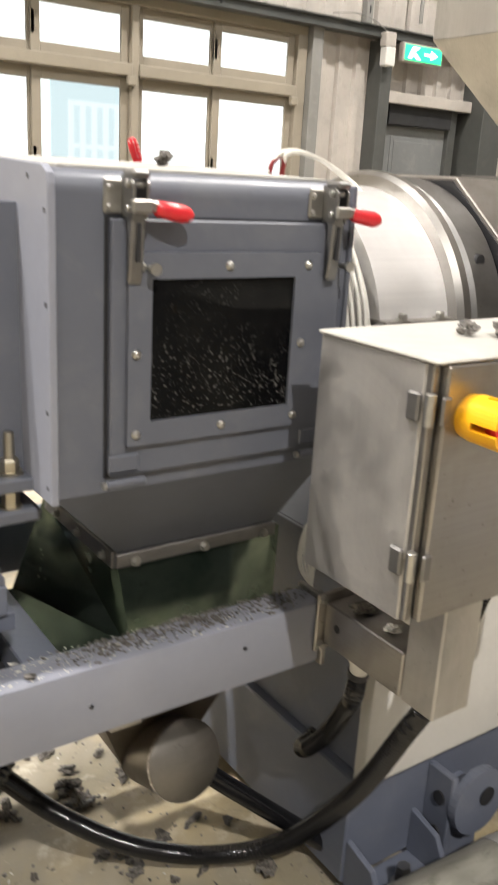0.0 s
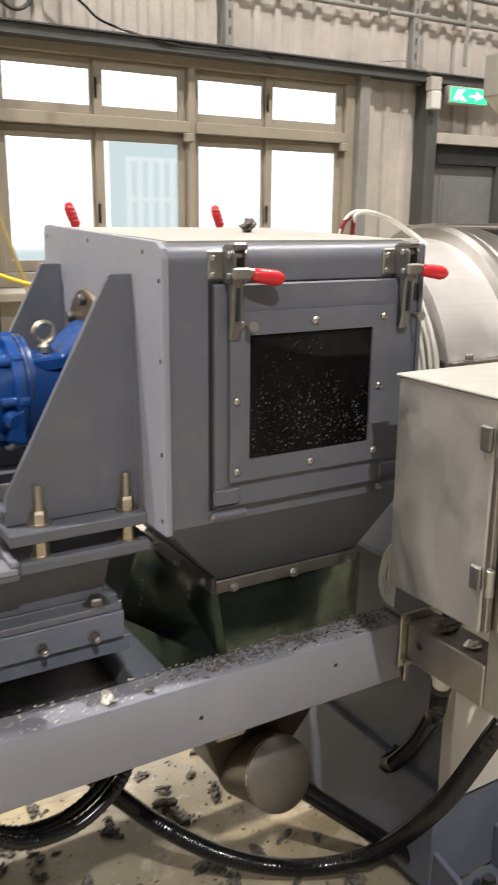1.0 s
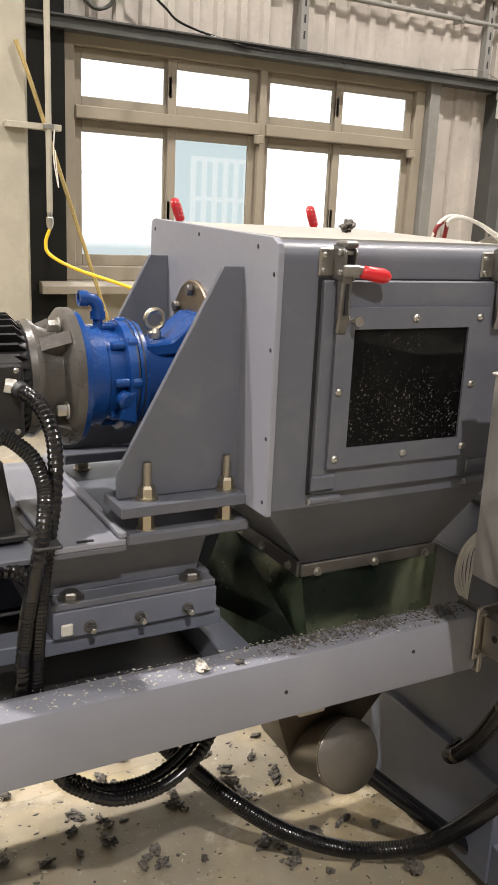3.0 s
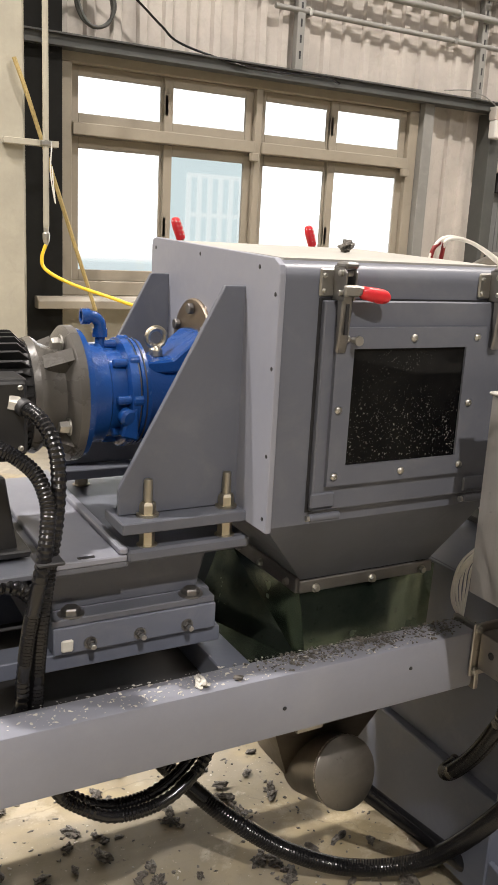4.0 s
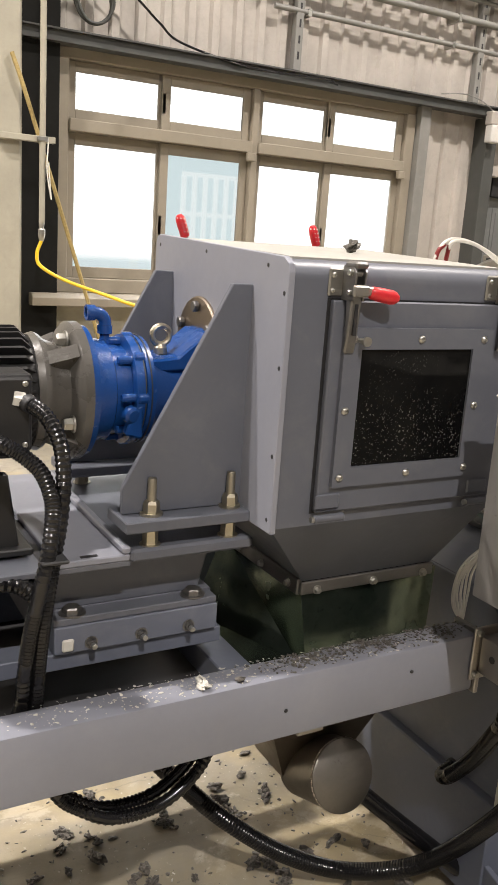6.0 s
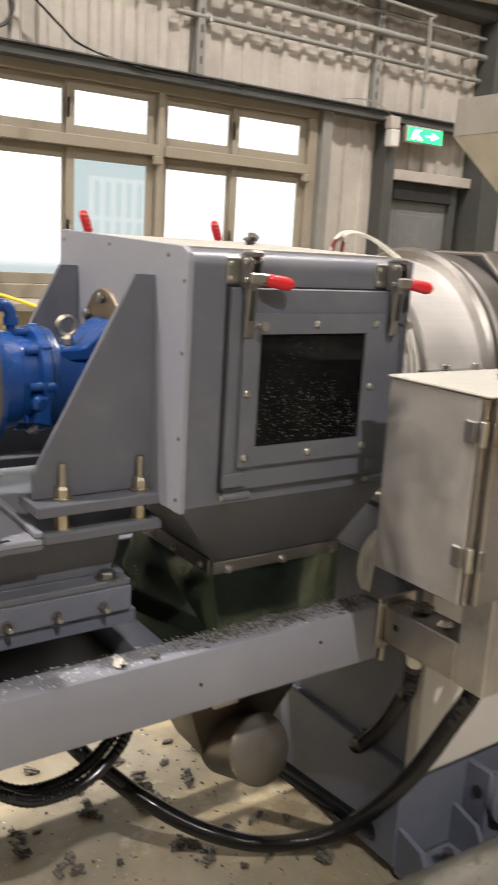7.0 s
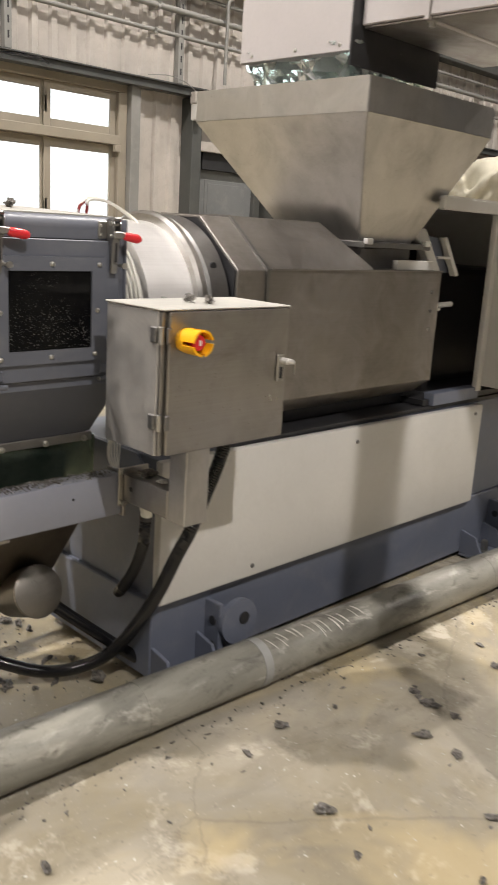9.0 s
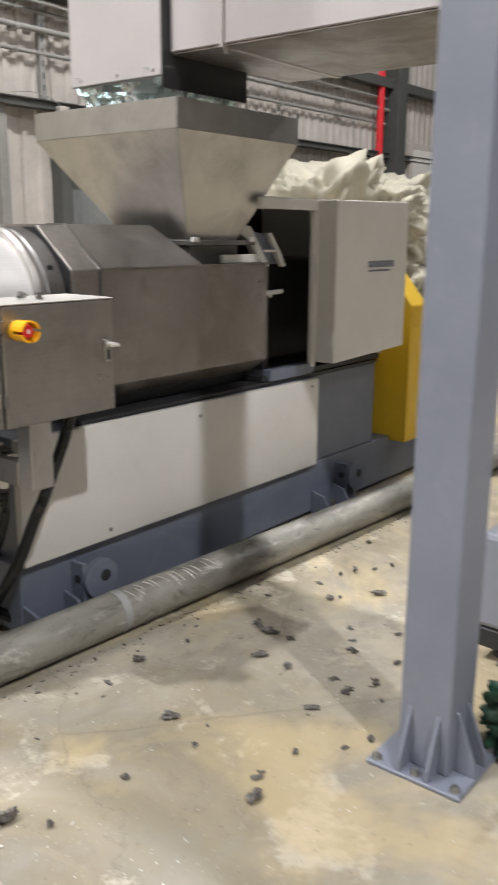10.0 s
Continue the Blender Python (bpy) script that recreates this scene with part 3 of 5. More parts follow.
lowmr = sg.t.nodes.new("ShaderNodeMapRange")
lowmr.inputs[1].default_value, lowmr.inputs[2].default_value = 1.46, 1.2
sg.link(spz.outputs[2], lowmr.inputs[0])
zone = sg.mix(1.0, sg.ramp(sg.noise(7, 3, 0.6), [(0.35, 0.0), (0.55, 1.0)]), lowmr.outputs[0], "MULTIPLY")
dots = sg.mix(1.0, sg.ramp(spk, [(0.618, 0.0), (0.672, 0.85)]), zone, "MULTIPLY")
haze = sg.ramp(sg.noise(5, 5, 0.7), [(0.4, (0.003, 0.003, 0.0035)), (0.8, (0.011, 0.011, 0.01))])
sg.set(color=sg.mix(dots, haze, (0.27, 0.262, 0.25)), rough=sg.mix(dots, (0.1,) * 3, (0.7,) * 3), spec=0.1)
part("sight_glass", box((WX0, 1.2505, WZ0), (WX1, 1.2555, WZ1)), sg.m, dr, "dark sight glass speckled with pale shavings")
for sx, sz in ((0.655, 1.197), (0.807, 1.196), (0.95, 1.197), (0.654, 1.324), (0.957, 1.324), (0.66, 1.455), (0.81, 1.455), (0.962, 1.455)):
    part("screw", button((sx, 1.245, sz), (0, -1, 0), 0.0075, 0.006), ZINC, dr, smooth=True)
for hx in (0.615, 0.975):
    part("hinge", box((hx - 0.002, 1.25, 1.135), (hx + 0.05, 1.256, 1.165), 0.003), GREY, dr, "grey painted strap hinge")
    part("knuckle", rod((hx - 0.01, 1.24, 1.122), (hx + 0.055, 1.24, 1.122), 0.008, 12, chamfer=0.002), GREY, dr, smooth=True)
    part("pin", rod((hx - 0.016, 1.24, 1.122), (hx - 0.008, 1.24, 1.122), 0.006, 8), ZINC, dr)


def toggle_clamp(x, y, z, m=None):
    """A vertical toggle clamp on the front face at (x, y, z): base plate, two cheeks, hold-down arm and red grip."""
    tc = thing("toggle_clamp", (x, y, z), "steel toggle clamp with a red dipped handle", "clamp", "housing clamps")
    part("base_plate", box((x - 0.035, y - 0.006, z - 0.025), (x - 0.005, y, z + 0.025), 0.003), ZINC, tc)
    for hz in (-0.015, 0.012):
        part("rivet", button((x - 0.026, y - 0.006, z + hz), (0, -1, 0), 0.005, 0.004), ZINC, tc)
    for sx in (-0.008, 0.012):
        part("cheek", prism([(y - 0.004, z - 0.03), (y - 0.004, z + 0.03), (y - 0.03, z + 0.036), (y - 0.05, z + 0.02), (y - 0.045, z - 0.03)], "x", x + sx, x + sx + 0.004, 0.001), DARK_STEEL, tc)
    part("pivot", rod((x - 0.014, y - 0.034, z + 0.018), (x + 0.022, y - 0.034, z + 0.018), 0.006, 12, chamfer=0.001), ZINC, tc)
    part("pivot", rod((x - 0.014, y - 0.036, z - 0.016), (x + 0.022, y - 0.036, z - 0.016), 0.005, 12, chamfer=0.001), ZINC, tc)
    part("hold_down_arm", prism([(y - 0.02, z - 0.02), (y - 0.042, z - 0.02), (y - 0.036, z - 0.1), (y - 0.03, z - 0.125), (y - 0.022, z - 0.12), (y - 0.024, z - 0.1)], "x", x - 0.007, x + 0.015, 0.003), DARK_STEEL, tc)
    part("spindle", turned([(0, 0.009), (0.006, 0.009), (0.008, 0.005), (0.03, 0.005)], (x + 0.028, y - 0.052, z - 0.1), (0, 1, 0), 12), ZINC, tc)
    part("bridge", box((x - 0.01, y - 0.05, z + 0.026), (x + 0.018, y - 0.012, z + 0.038), 0.004), DARK_STEEL, tc)
    part("link", box((x - 0.012, y - 0.056, z - 0.022), (x + 0.02, y - 0.046, z - 0.002), 0.003), ZINC, tc)
    part("arm_slot", box((x + 0.001, y - 0.0425, z - 0.09), (x + 0.007, y - 0.03, z - 0.035)), BLACK, tc)
    part("lever", box((x + 0.004, y - 0.05, z - 0.02), (x + 0.04, y - 0.036, z - 0.004), 0.003), ZINC, tc)
    part("grip", turned([(0, 0.009), (0.003, 0.0115), (0.015, 0.0125), (0.042, 0.0135), (0.052, 0.011), (0.058, 0.006)], (x + 0.028, y - 0.043, z - 0.014), (1, -0.12, -0.16), 18), RED, tc, "red dipped grip", smooth=True)
    return tc


toggle_clamp(0.645, 1.272, 1.553)
toggle_clamp(1.005, 1.272, 1.553)


def rear_clamp(x, y, z):
    rc = thing("rear_clamp", (x, y, z), "toggle clamp behind the lid with a red dimpled grip", "clamp", "rear clamps")
    part("foot", box((x - 0.02, 1.8515, z - 0.07), (x + 0.02, y + 0.005, z - 0.02), 0.003), DARK_STEEL, rc)
    part("lever", rod((x + 0.004, y, z - 0.03), (x, y, z + 0.006), 0.006, 8), ZINC, rc)
    ax = Vector((-0.42, -0.1, 1)).normalized()
    g = part("grip", turned([(0, 0.007), (0.003, 0.0105), (0.03, 0.0115), (0.046, 0.0105), (0.052, 0.006)], (x, y, z), ax, 14), RED, rc, "red grip with pale dimples", smooth=True)
    for k in range(4):
        for a in range(4):
            c = Vector((x, y, z)) + ax * (0.01 + k * 0.01)
            d = Vector((math.cos(a * 0.75 - 2.7), math.sin(a * 0.75 - 2.7), 0.3)).normalized()
            part("dimple", rod(c + d * 0.0098, c + d * 0.0122, 0.0019, 6), WHITE_CABLE, g)


rear_clamp(0.665, 1.892, 1.556)
rear_clamp(1.02, 1.892, 1.555)

# gearbox bracket: two gussets on base plates, on levelling bolts
bk = thing("gearbox_bracket", (0.4, 1.56, 1.08), "grey welded bracket with two tapered gussets on levelling bolts", "bracket")
for gy in (1.362, 1.75):
    part("gusset", prism([(0.27, 1.125), (0.27, 1.175), (0.465, 1.54), (0.525, 1.54), (0.525, 1.125)], "y", gy, gy + 0.013, 0.0015), GREY, bk)
    part("weld_bead", hose([(0.519, gy - 0.003, 1.13), (0.517, gy - 0.004, 1.2), (0.52, gy - 0.003, 1.3), (0.518, gy - 0.004, 1.42), (0.52, gy - 0.003, 1.548)], 0.0065, 8), GREY_LIGHT, bk, smooth=True)
part("base_plate", box((0.262, 1.314, 1.103), (0.525, 1.42, 1.124), 0.002), GREY, bk)
part("base_plate", box((0.262, 1.7, 1.103), (0.525, 1.82, 1.124), 0.002), GREY, bk)
for bx, by in ((0.322, 1.352), (0.48, 1.352), (0.322, 1.785), (0.48, 1.785)):
    st = part("stud", turned([(0, 0.0085), (0.144, 0.0085), (0.148, 0.007)], (bx, by, 1.045), (0, 0, 1), 14), BRASS, bk, "yellow zinc threaded stud", smooth=True)
    part("nut", hexhead((bx, by, 1.124), (0, 0, 1), 0.0155, 0.022), BRASS, st)
    part("nut", hexhead((bx, by, 1.103), (0, 0, -1), 0.0145, 0.018), BRASS, st)
    part("nut", hexhead((bx, by, 1.065), (0, 0, 1), 0.0145, 0.02), BRASS, st)

# slide table under the bracket
tb = thing("slide_table", (0.2, 1.5, 0.74), "grey steel slide block and plates carrying the gear motor", "machine base")
part("plate", box((0.13, 1.278, 1.052), (0.26, 1.86, 1.064), 0.002), GREY_LIGHT, tb)
part("plate", prism([(-0.9, 1.28), (0.262, 1.28), (0.262, 1.86), (-0.9, 1.86)], "z", 1.04, 1.052, 0.002), GREY, tb)
part("top_plate", box((0.262, 1.278, 1.046), (0.504, 1.86, 1.07), 0.005), GREY, tb)
part("web", prism([(0.135, 1.04), (0.455, 1.04), (0.43, 0.94), (0.135, 0.94)], "y", 1.362, 1.39, 0.002), GREY, tb)
part("web", prism([(0.135, 1.04), (0.455, 1.04), (0.43, 0.94), (0.135, 0.94)], "y", 1.75, 1.78, 0.002), GREY, tb)
part("foot_flange", box((0.135, 1.315, 0.926), (0.452, 1.3595, 0.94), 0.002), GREY, tb)
part("gib_bar", box((0.137, 1.312, 0.872), (0.454, 1.36, 0.925), 0.002), GREY_BLUE, tb)
part("saddle", box((0.13, 1.36, 0.86), (0.46, 1.8, 0.94), 0.003), GREY, tb)
part("rail", box((-0.9, 1.325, 0.835), (0.47, 1.39, 0.868), 0.002), GREY_BLUE, tb)
part("rail", box((-0.9, 1.74, 0.835), (0.47, 1.81, 0.868), 0.002), GREY_BLUE, tb)
part("lip", box((0.246, 1.279, 1.0645), (0.262, 1.86, 1.078), 0.003), GREY_LIGHT, tb)
part("slot", box((0.175, 1.288, 1.0635), (0.205, 1.298, 1.0648)), BLACK, tb)
# added plate: its black fills the dark gap, its width shades the floor
part("shade_plate", box((-1.55, 1.4, 0.7), (0.55, 2.0, 0.712), 0.002), BLACK, tb, "added black plate that darkens the gap and shades the floor")
for bx in (0.204, 0.299, 0.394):
    s = part("set_screw", hexhead((bx, 1.312, 0.888), (0, -1, 0), 0.009, 0.009), DARK_STEEL, tb)
    part("stud_end", rod((bx, 1.3, 0.888), (bx, 1.288, 0.888), 0.0055, 10, chamfer=0.001), ZINC, s)
for bx in (0.175, 0.41):
    part("anchor_bolt", hexhead((bx, 1.337, 0.94), (0, 0, 1), 0.018, 0.012), DARK_STEEL, tb)
part("grease_cover", box((0.15, 1.306, 0.878), (0.172, 1.313, 0.902), 0.003), WHITE_CABLE, tb, "small white plastic clip")

# gear motor
GM = Vector((0, 1.56, 1.32))
gm = thing("gear_motor", (0.1, 1.56, 1.06), "blue cast gear reducer flanged to a black finned motor", "gear motor")
gb = part("gearbox", turned([(0, 0.125), (0.012, 0.125), (0.013, 0.1), (0.05, 0.098), (0.055, 0.09), (0.085, 0.088), (0.087, 0.108), (0.104, 0.108), (0.105, 0.104), (0.107, 0.104), (0.108, 0.108), (0.125, 0.106), (0.127, 0.085), (0.175, 0.065), (0.305, 0.06)], GM + Vector((0.215, 0, 0)), (1, 0, 0), 48), BLUE, gm, smooth=True)
for a in np.arange(0, math.tau, math.tau / 8):
    d = Vector((0, math.cos(a), math.sin(a)))
    c = GM + Vector((0.275, 0, 0)) + d * 0.095
    part("cap_screw", rod(c, c + Vector((0.028, 0, 0)), 0.0085, 12, chamfer=0.002), BLUE, gb)
    part("boss", rod(c + Vector((0.028, 0, 0)) + d * 0.006, c + Vector((0.05, 0, 0)) + d * 0.006, 0.012, 12, chamfer=0.003), BLUE, gb)
part("torque_web", prism([(0.34, 1.385), (0.4, 1.39), (0.46, 1.44), (0.51, 1.44), (0.52, 1.42), (0.52, 1.37), (0.34, 1.36)], "y", 1.5, 1.62, 0.004), BLUE, gb)
for ax in (0.318, 0.33):
    part("joint_line", turned([(0, 0.1086), (0.0025, 0.1086)], GM + Vector((ax, 0, 0)), (1, 0, 0), 48), BLACK, gb)
part("drain_boss", turned([(0, 0.017), (0.012, 0.017), (0.017, 0.012)], GM + Vector((0.29, -0.096, -0.03)), (0.35, -1, -0.2), 18), BLUE, gb, smooth=True)
part("drain_web", prism([(0.28, 1.25), (0.315, 1.24), (0.315, 1.31), (0.295, 1.3)], "y", 1.452, 1.475, 0.004), BLUE, gb)
ey = part("lifting_eye", turned([(0, 0.014), (0.012, 0.013), (0.02, 0.009)], (0.385, 1.56, 1.39), (0, 0, 1), 16), BRASS, gm, "brass-coloured lifting eye bolt")
tor = bmesh.new()
ringpts = []
for k in range(28):
    a = k * math.tau / 28
    ringpts.append([tor.verts.new((0.385 + math.cos(a) * (0.0185 + 0.006 * math.cos(b)), 1.56 + 0.0065 * math.sin(b), 1.427 + math.sin(a) * (0.0185 + 0.006 * math.cos(b)))) for b in np.arange(8) * math.tau / 8])
for k in range(28):
    for j in range(8):
        tor.faces.new((ringpts[k][j], ringpts[(k + 1) % 28][j], ringpts[(k + 1) % 28][(j + 1) % 8], ringpts[k][(j + 1) % 8]))
part("ring", tor, BRASS, ey, smooth=True)
el = part("breather_elbow", turned([(0, 0.0095), (0.062, 0.0095), (0.064, 0.0145), (0.08, 0.0145)], (0.27, 1.56, 1.366), (0, 0, 1), 16), BLUE, gm, "blue breather pipe elbow", smooth=True)
part("bend", hose([(0.27, 1.56, 1.441), (0.269, 1.56, 1.456), (0.259, 1.56, 1.467), (0.245, 1.56, 1.469)], 0.012, 12, steps=5), BLUE, el, smooth=True)
part("socket", turned([(0, 0.0152), (0.016, 0.0152), (0.0161, 0.01), (0.006, 0.0095)], (0.249, 1.56, 1.469), (-1, 0, 0), 16), BLUE, el, smooth=True)
fl = part("output_flange", turned([(0, 0.1), (0.003, 0.103), (0.03, 0.103), (0.032, 0.1)], (0.478, 1.6, 1.4), (1, 0, 0), 40), WARM_STEEL, gm, "brownish steel output flange", smooth=True)
for a in (0.5, 1.55, 2.6):
    c = Vector((0.478, 1.6 - 0.082 * math.cos(a), 1.4 + 0.082 * math.sin(a)))
    part("cap_screw", rod(c, c + Vector((-0.012, 0, 0)), 0.0115, 14, chamfer=0.002), DARK_STEEL, fl)
mf = part("motor_flange", turned([(0, 0.085), (0.01, 0.125), (0.016, 0.132), (0.032, 0.132)], GM + Vector((0.182, 0, 0)), (1, 0, 0), 48), CAST_GREY, gm, "grey cast adapter flange", smooth=True)
bell = part("bell_housing", turned([(0, 0.108), (0.012, 0.112), (0.02, 0.108), (0.028, 0.1), (0.045, 0.093), (0.06, 0.09), (0.068, 0.094)], GM + Vector((0.122, 0, 0)), (1, 0, 0), 48), CAST_GREY, gm, "grey cast bell housing", smooth=True)
for a in np.arange(0.4, math.tau, math.tau / 4):
    d = Vector((0, math.cos(a), math.sin(a)))
    c = GM + Vector((0.184, 0, 0)) + d * 0.112
    part("flange_bolt", hexhead(c, (-1, 0, 0), 0.012, 0.016), ZINC, mf)
    rb = bmesh.new()
    w = Vector((0, -math.sin(a + 0.4), math.cos(a + 0.4))) * 0.014
    e = Vector((0, math.cos(a + 0.4), math.sin(a + 0.4)))
    p = [GM + Vector((0.12, 0, 0)) + e * 0.08, GM + Vector((0.193, 0, 0)) + e * 0.08, GM + Vector((0.193, 0, 0)) + e * 0.13, GM + Vector((0.14, 0, 0)) + e * 0.105]
    va, vb = [rb.verts.new(q + w) for q in p], [rb.verts.new(q - w) for q in p]
    rb.faces.new(va), rb.faces.new(vb[::-1])
    for i in range(4):
        rb.faces.new((va[(i + 1) % 4], va[i], vb[i], vb[(i + 1) % 4]))
    part("rib", rb, CAST_GREY, bell)
mt = part("motor_body", turned([(0, 0.1), (0.01, 0.104), (0.345, 0.104), (0.352, 0.1)], GM + Vector((-0.225, 0, 0)), (1, 0, 0), 48), MOTOR_BLACK, gm, "black finned motor body", smooth=True)
for k in range(36):
    a = k * math.tau / 36
    d, w = Vector((0, math.cos(a), math.sin(a))), Vector((0, -math.sin(a), math.cos(a))) * 0.0022
    fb = bmesh.new()
    p = [GM + Vector((-0.21, 0, 0)) + d * 0.1, GM + Vector((0.124, 0, 0)) + d * 0.1, GM + Vector((0.1, 0, 0)) + d * 0.124, GM + Vector((-0.21, 0, 0)) + d * 0.122]
    va, vb = [fb.verts.new(q + w) for q in p], [fb.verts.new(q - w) for q in p]
    fb.faces.new(va), fb.faces.new(vb[::-1])
    for i in range(4):
        fb.faces.new((va[(i + 1) % 4], va[i], vb[i], vb[(i + 1) % 4]))
    part("fin", fb, MOTOR_BLACK, mt)
tbx = part("terminal_box", box((-0.1, 1.37, 1.25), (0.09, 1.455, 1.385), 0.008, seg=2), MOTOR_BLACK, gm, "black motor terminal box")
part("cover", box((-0.095, 1.362, 1.256), (0.085, 1.37, 1.38), 0.004), MOTOR_BLACK, tbx)
for sx, sz in ((0.075, 1.266), (0.075, 1.37)):
    part("screw", button((sx, 1.362, sz), (0, -1, 0), 0.005, 0.004), ZINC, tbx)
part("foot", prism([(0.0, 1.06), (0.08, 1.06), (0.06, 1.2), (0.0, 1.21)], "y", 1.42, 1.44, 0.003), MOTOR_BLACK, gm, "black motor support foot")
part("foot", prism([(0.0, 1.06), (0.08, 1.06), (0.06, 1.2), (0.0, 1.21)], "y", 1.68, 1.7, 0.003), MOTOR_BLACK, gm, "black motor support foot")
part("foot_plate", box((-0.3, 1.4, 1.053), (0.1, 1.72, 1.066), 0.003), MOTOR_BLACK, gm)

# front beam
bmn = thing("front_beam", (0.3, 1.27, 0.68), "grey-blue painted steel box beam littered with plastic chips", "beam")
part("tube", box((-1.6, 1.24, 0.678), (1.035, 1.31, 0.812), 0.006, seg=2), GREY_LIGHT, bmn, smooth=True)
part("end_cap", box((1.035, 1.232, 0.672), (1.047, 1.318, 0.82), 0.002), STAINLESS, bmn)
part("screw", button((0.561, 1.24, 0.739), (0, -1, 0), 0.004, 0.003), BLACK, bmn)
part("screw", button((0.86, 1.24, 0.76), (0, -1, 0), 0.004, 0.003), BLACK, bmn)
part("clip", box((0.6, 1.25, 0.664), (0.66, 1.29, 0.676), 0.002), STAINLESS, bmn)

# under-frame cross members behind the beam
uf = thing("machine_under_frame", (0.2, 1.6, 0.0), "grey steel under frame with cross members and legs", "machine frame")
part("cross_member", box((0.5, 1.312, 0.7), (0.57, 1.838, 0.77), 0.003), GREY_BLUE, uf)
part("cross_member", box((-0.7, 1.31, 0.76), (-0.63, 1.9, 0.835), 0.003), GREY_BLUE, uf)
part("long_member", box((-1.6, 1.84, 0.7), (1.3, 1.9, 0.835), 0.003), GREY_BLUE, uf)
for lx in (-1.5,):
    part("leg", box((lx, 1.25, 0.0), (lx + 0.08, 1.31, 0.68), 0.003), GREY_BLUE, uf)
    part("leg", box((lx, 1.84, 0.0), (lx + 0.08, 1.9, 0.7), 0.003), GREY_BLUE, uf)

# sheet metal chute under the housing
green = Nodes("greenish_steel_painted_reflections")
gbig = green.noise(5, 5, 0.7, dist=1.0)
# pale end of this ramp paints reflections on the sheet
gcol = green.ramp(gbig, [(0.3, (0.1, 0.14, 0.11)), (0.6, (0.19, 0.23, 0.185)), (0.8, (0.3, 0.32, 0.26))])
gcol = green.mix(green.ramp(green.noise(60, 4, 0.65), [(0.6, 0.0), (0.7, 0.6)]), gcol, (0.05, 0.06, 0.05))
green.set(color=gcol, rough=green.ramp(green.noise(9, 4, 0.6), [(0.35, 0.1), (0.7, 0.3)]), metal=0.92)
green.bump(green.noise(1.0, 2, 0.4, (6, 6, 2.2)), 0.7, 0.02)
ch = thing("discharge_chute", (0.9, 1.6, 0.5), "stained greenish sheet steel discharge chute with painted reflections", "chute")
cq = quads(bmesh.new(), [
    [(0.68, 1.41, 0.906), (1.04, 1.41, 0.906), (1.04, 1.42, 0.68), (0.72, 1.42, 0.68)],
    [(0.68, 1.8, 0.906), (0.68, 1.41, 0.906), (0.72, 1.42, 0.68), (0.6, 1.8, 0.68)],
    [(1.04, 1.8, 0.906), (0.68, 1.8, 0.906), (0.6, 1.8, 0.68), (1.04, 1.8, 0.68)],
    [(1.04, 1.41, 0.906), (1.04, 1.8, 0.906), (1.04, 1.8, 0.68), (1.04, 1.42, 0.68)]])
part("sheet", thick(cq, 0.003), green.m, ch)
part("tray", prism([(1.4, 0.7), (1.8, 0.7), (1.8, 0.682), (1.42, 0.682)], "x", 0.57, 0.718, 0.002), green.m, ch)

# funnel below the chute with its capped pipe
fu = thing("drain_funnel", (0.9, 1.6, 0.3), "brown-stained sheet steel funnel below the chute", "funnel")
fq = quads(bmesh.new(), [
    [(0.69, 1.45, 0.65), (1.12, 1.45, 0.65), (0.985, 1.55, 0.33), (0.83, 1.55, 0.33)],
    [(0.69, 1.82, 0.65), (0.69, 1.45, 0.65), (0.83, 1.55, 0.33), (0.83, 1.68, 0.33)],
    [(1.12, 1.82, 0.65), (0.69, 1.82, 0.65), (0.83, 1.68, 0.33), (0.985, 1.68, 0.33)],
    [(1.12, 1.45, 0.65), (1.12, 1.82, 0.65), (0.985, 1.68, 0.33), (0.985, 1.55, 0.33)],
    [(0.83, 1.55, 0.33), (0.985, 1.55, 0.33), (0.985, 1.68, 0.33), (0.83, 1.68, 0.33)]])
part("sheet", thick(fq, 0.003), RAW_PIPE, fu)
part("rim", box((0.68, 1.44, 0.636), (1.13, 1.452, 0.654), 0.002), RAW_PIPE, fu)
cp = thing("capped_pipe_stub", (0.903, 1.43, 0.396), "short steel pipe stub with a welded round cap", "pipe stub")
CAP, OUT = Vector((0.912, 1.43, 0.393)), Vector((0.03, -0.93, 0.34)).normalized()
part("pipe", turned([(0, 0.081), (0.14, 0.081)], CAP - OUT * 0.145, OUT, 36), CAP_STEEL, cp, smooth=True)
part("cap", turned([(0, 0.08), (0.002, 0.083), (0.008, 0.083), (0.01, 0.08)], CAP - OUT * 0.008, OUT, 40), CAP_STEEL, cp, "flat welded end cap", smooth=True)
CU = OUT.orthogonal().normalized()
CW = OUT.cross(CU)
wb = bmesh.new()
for k in range(130):
    a = k * math.tau / 130
    r = 0.0825 + 0.0006 * math.sin(k * 2.7)
    bmesh.ops.create_icosphere(wb, subdivisions=1, radius=0.0024 + 0.0006 * math.sin(k * 1.7), matrix=Matrix.Translation(CAP - OUT * (0.006 + 0.0008 * math.sin(k * 1.9)) + (CU * math.cos(a) + CW * math.sin(a)) * r))
part("weld_bead", wb, WELD, cp, "ragged weld bead round the cap", smooth=True)

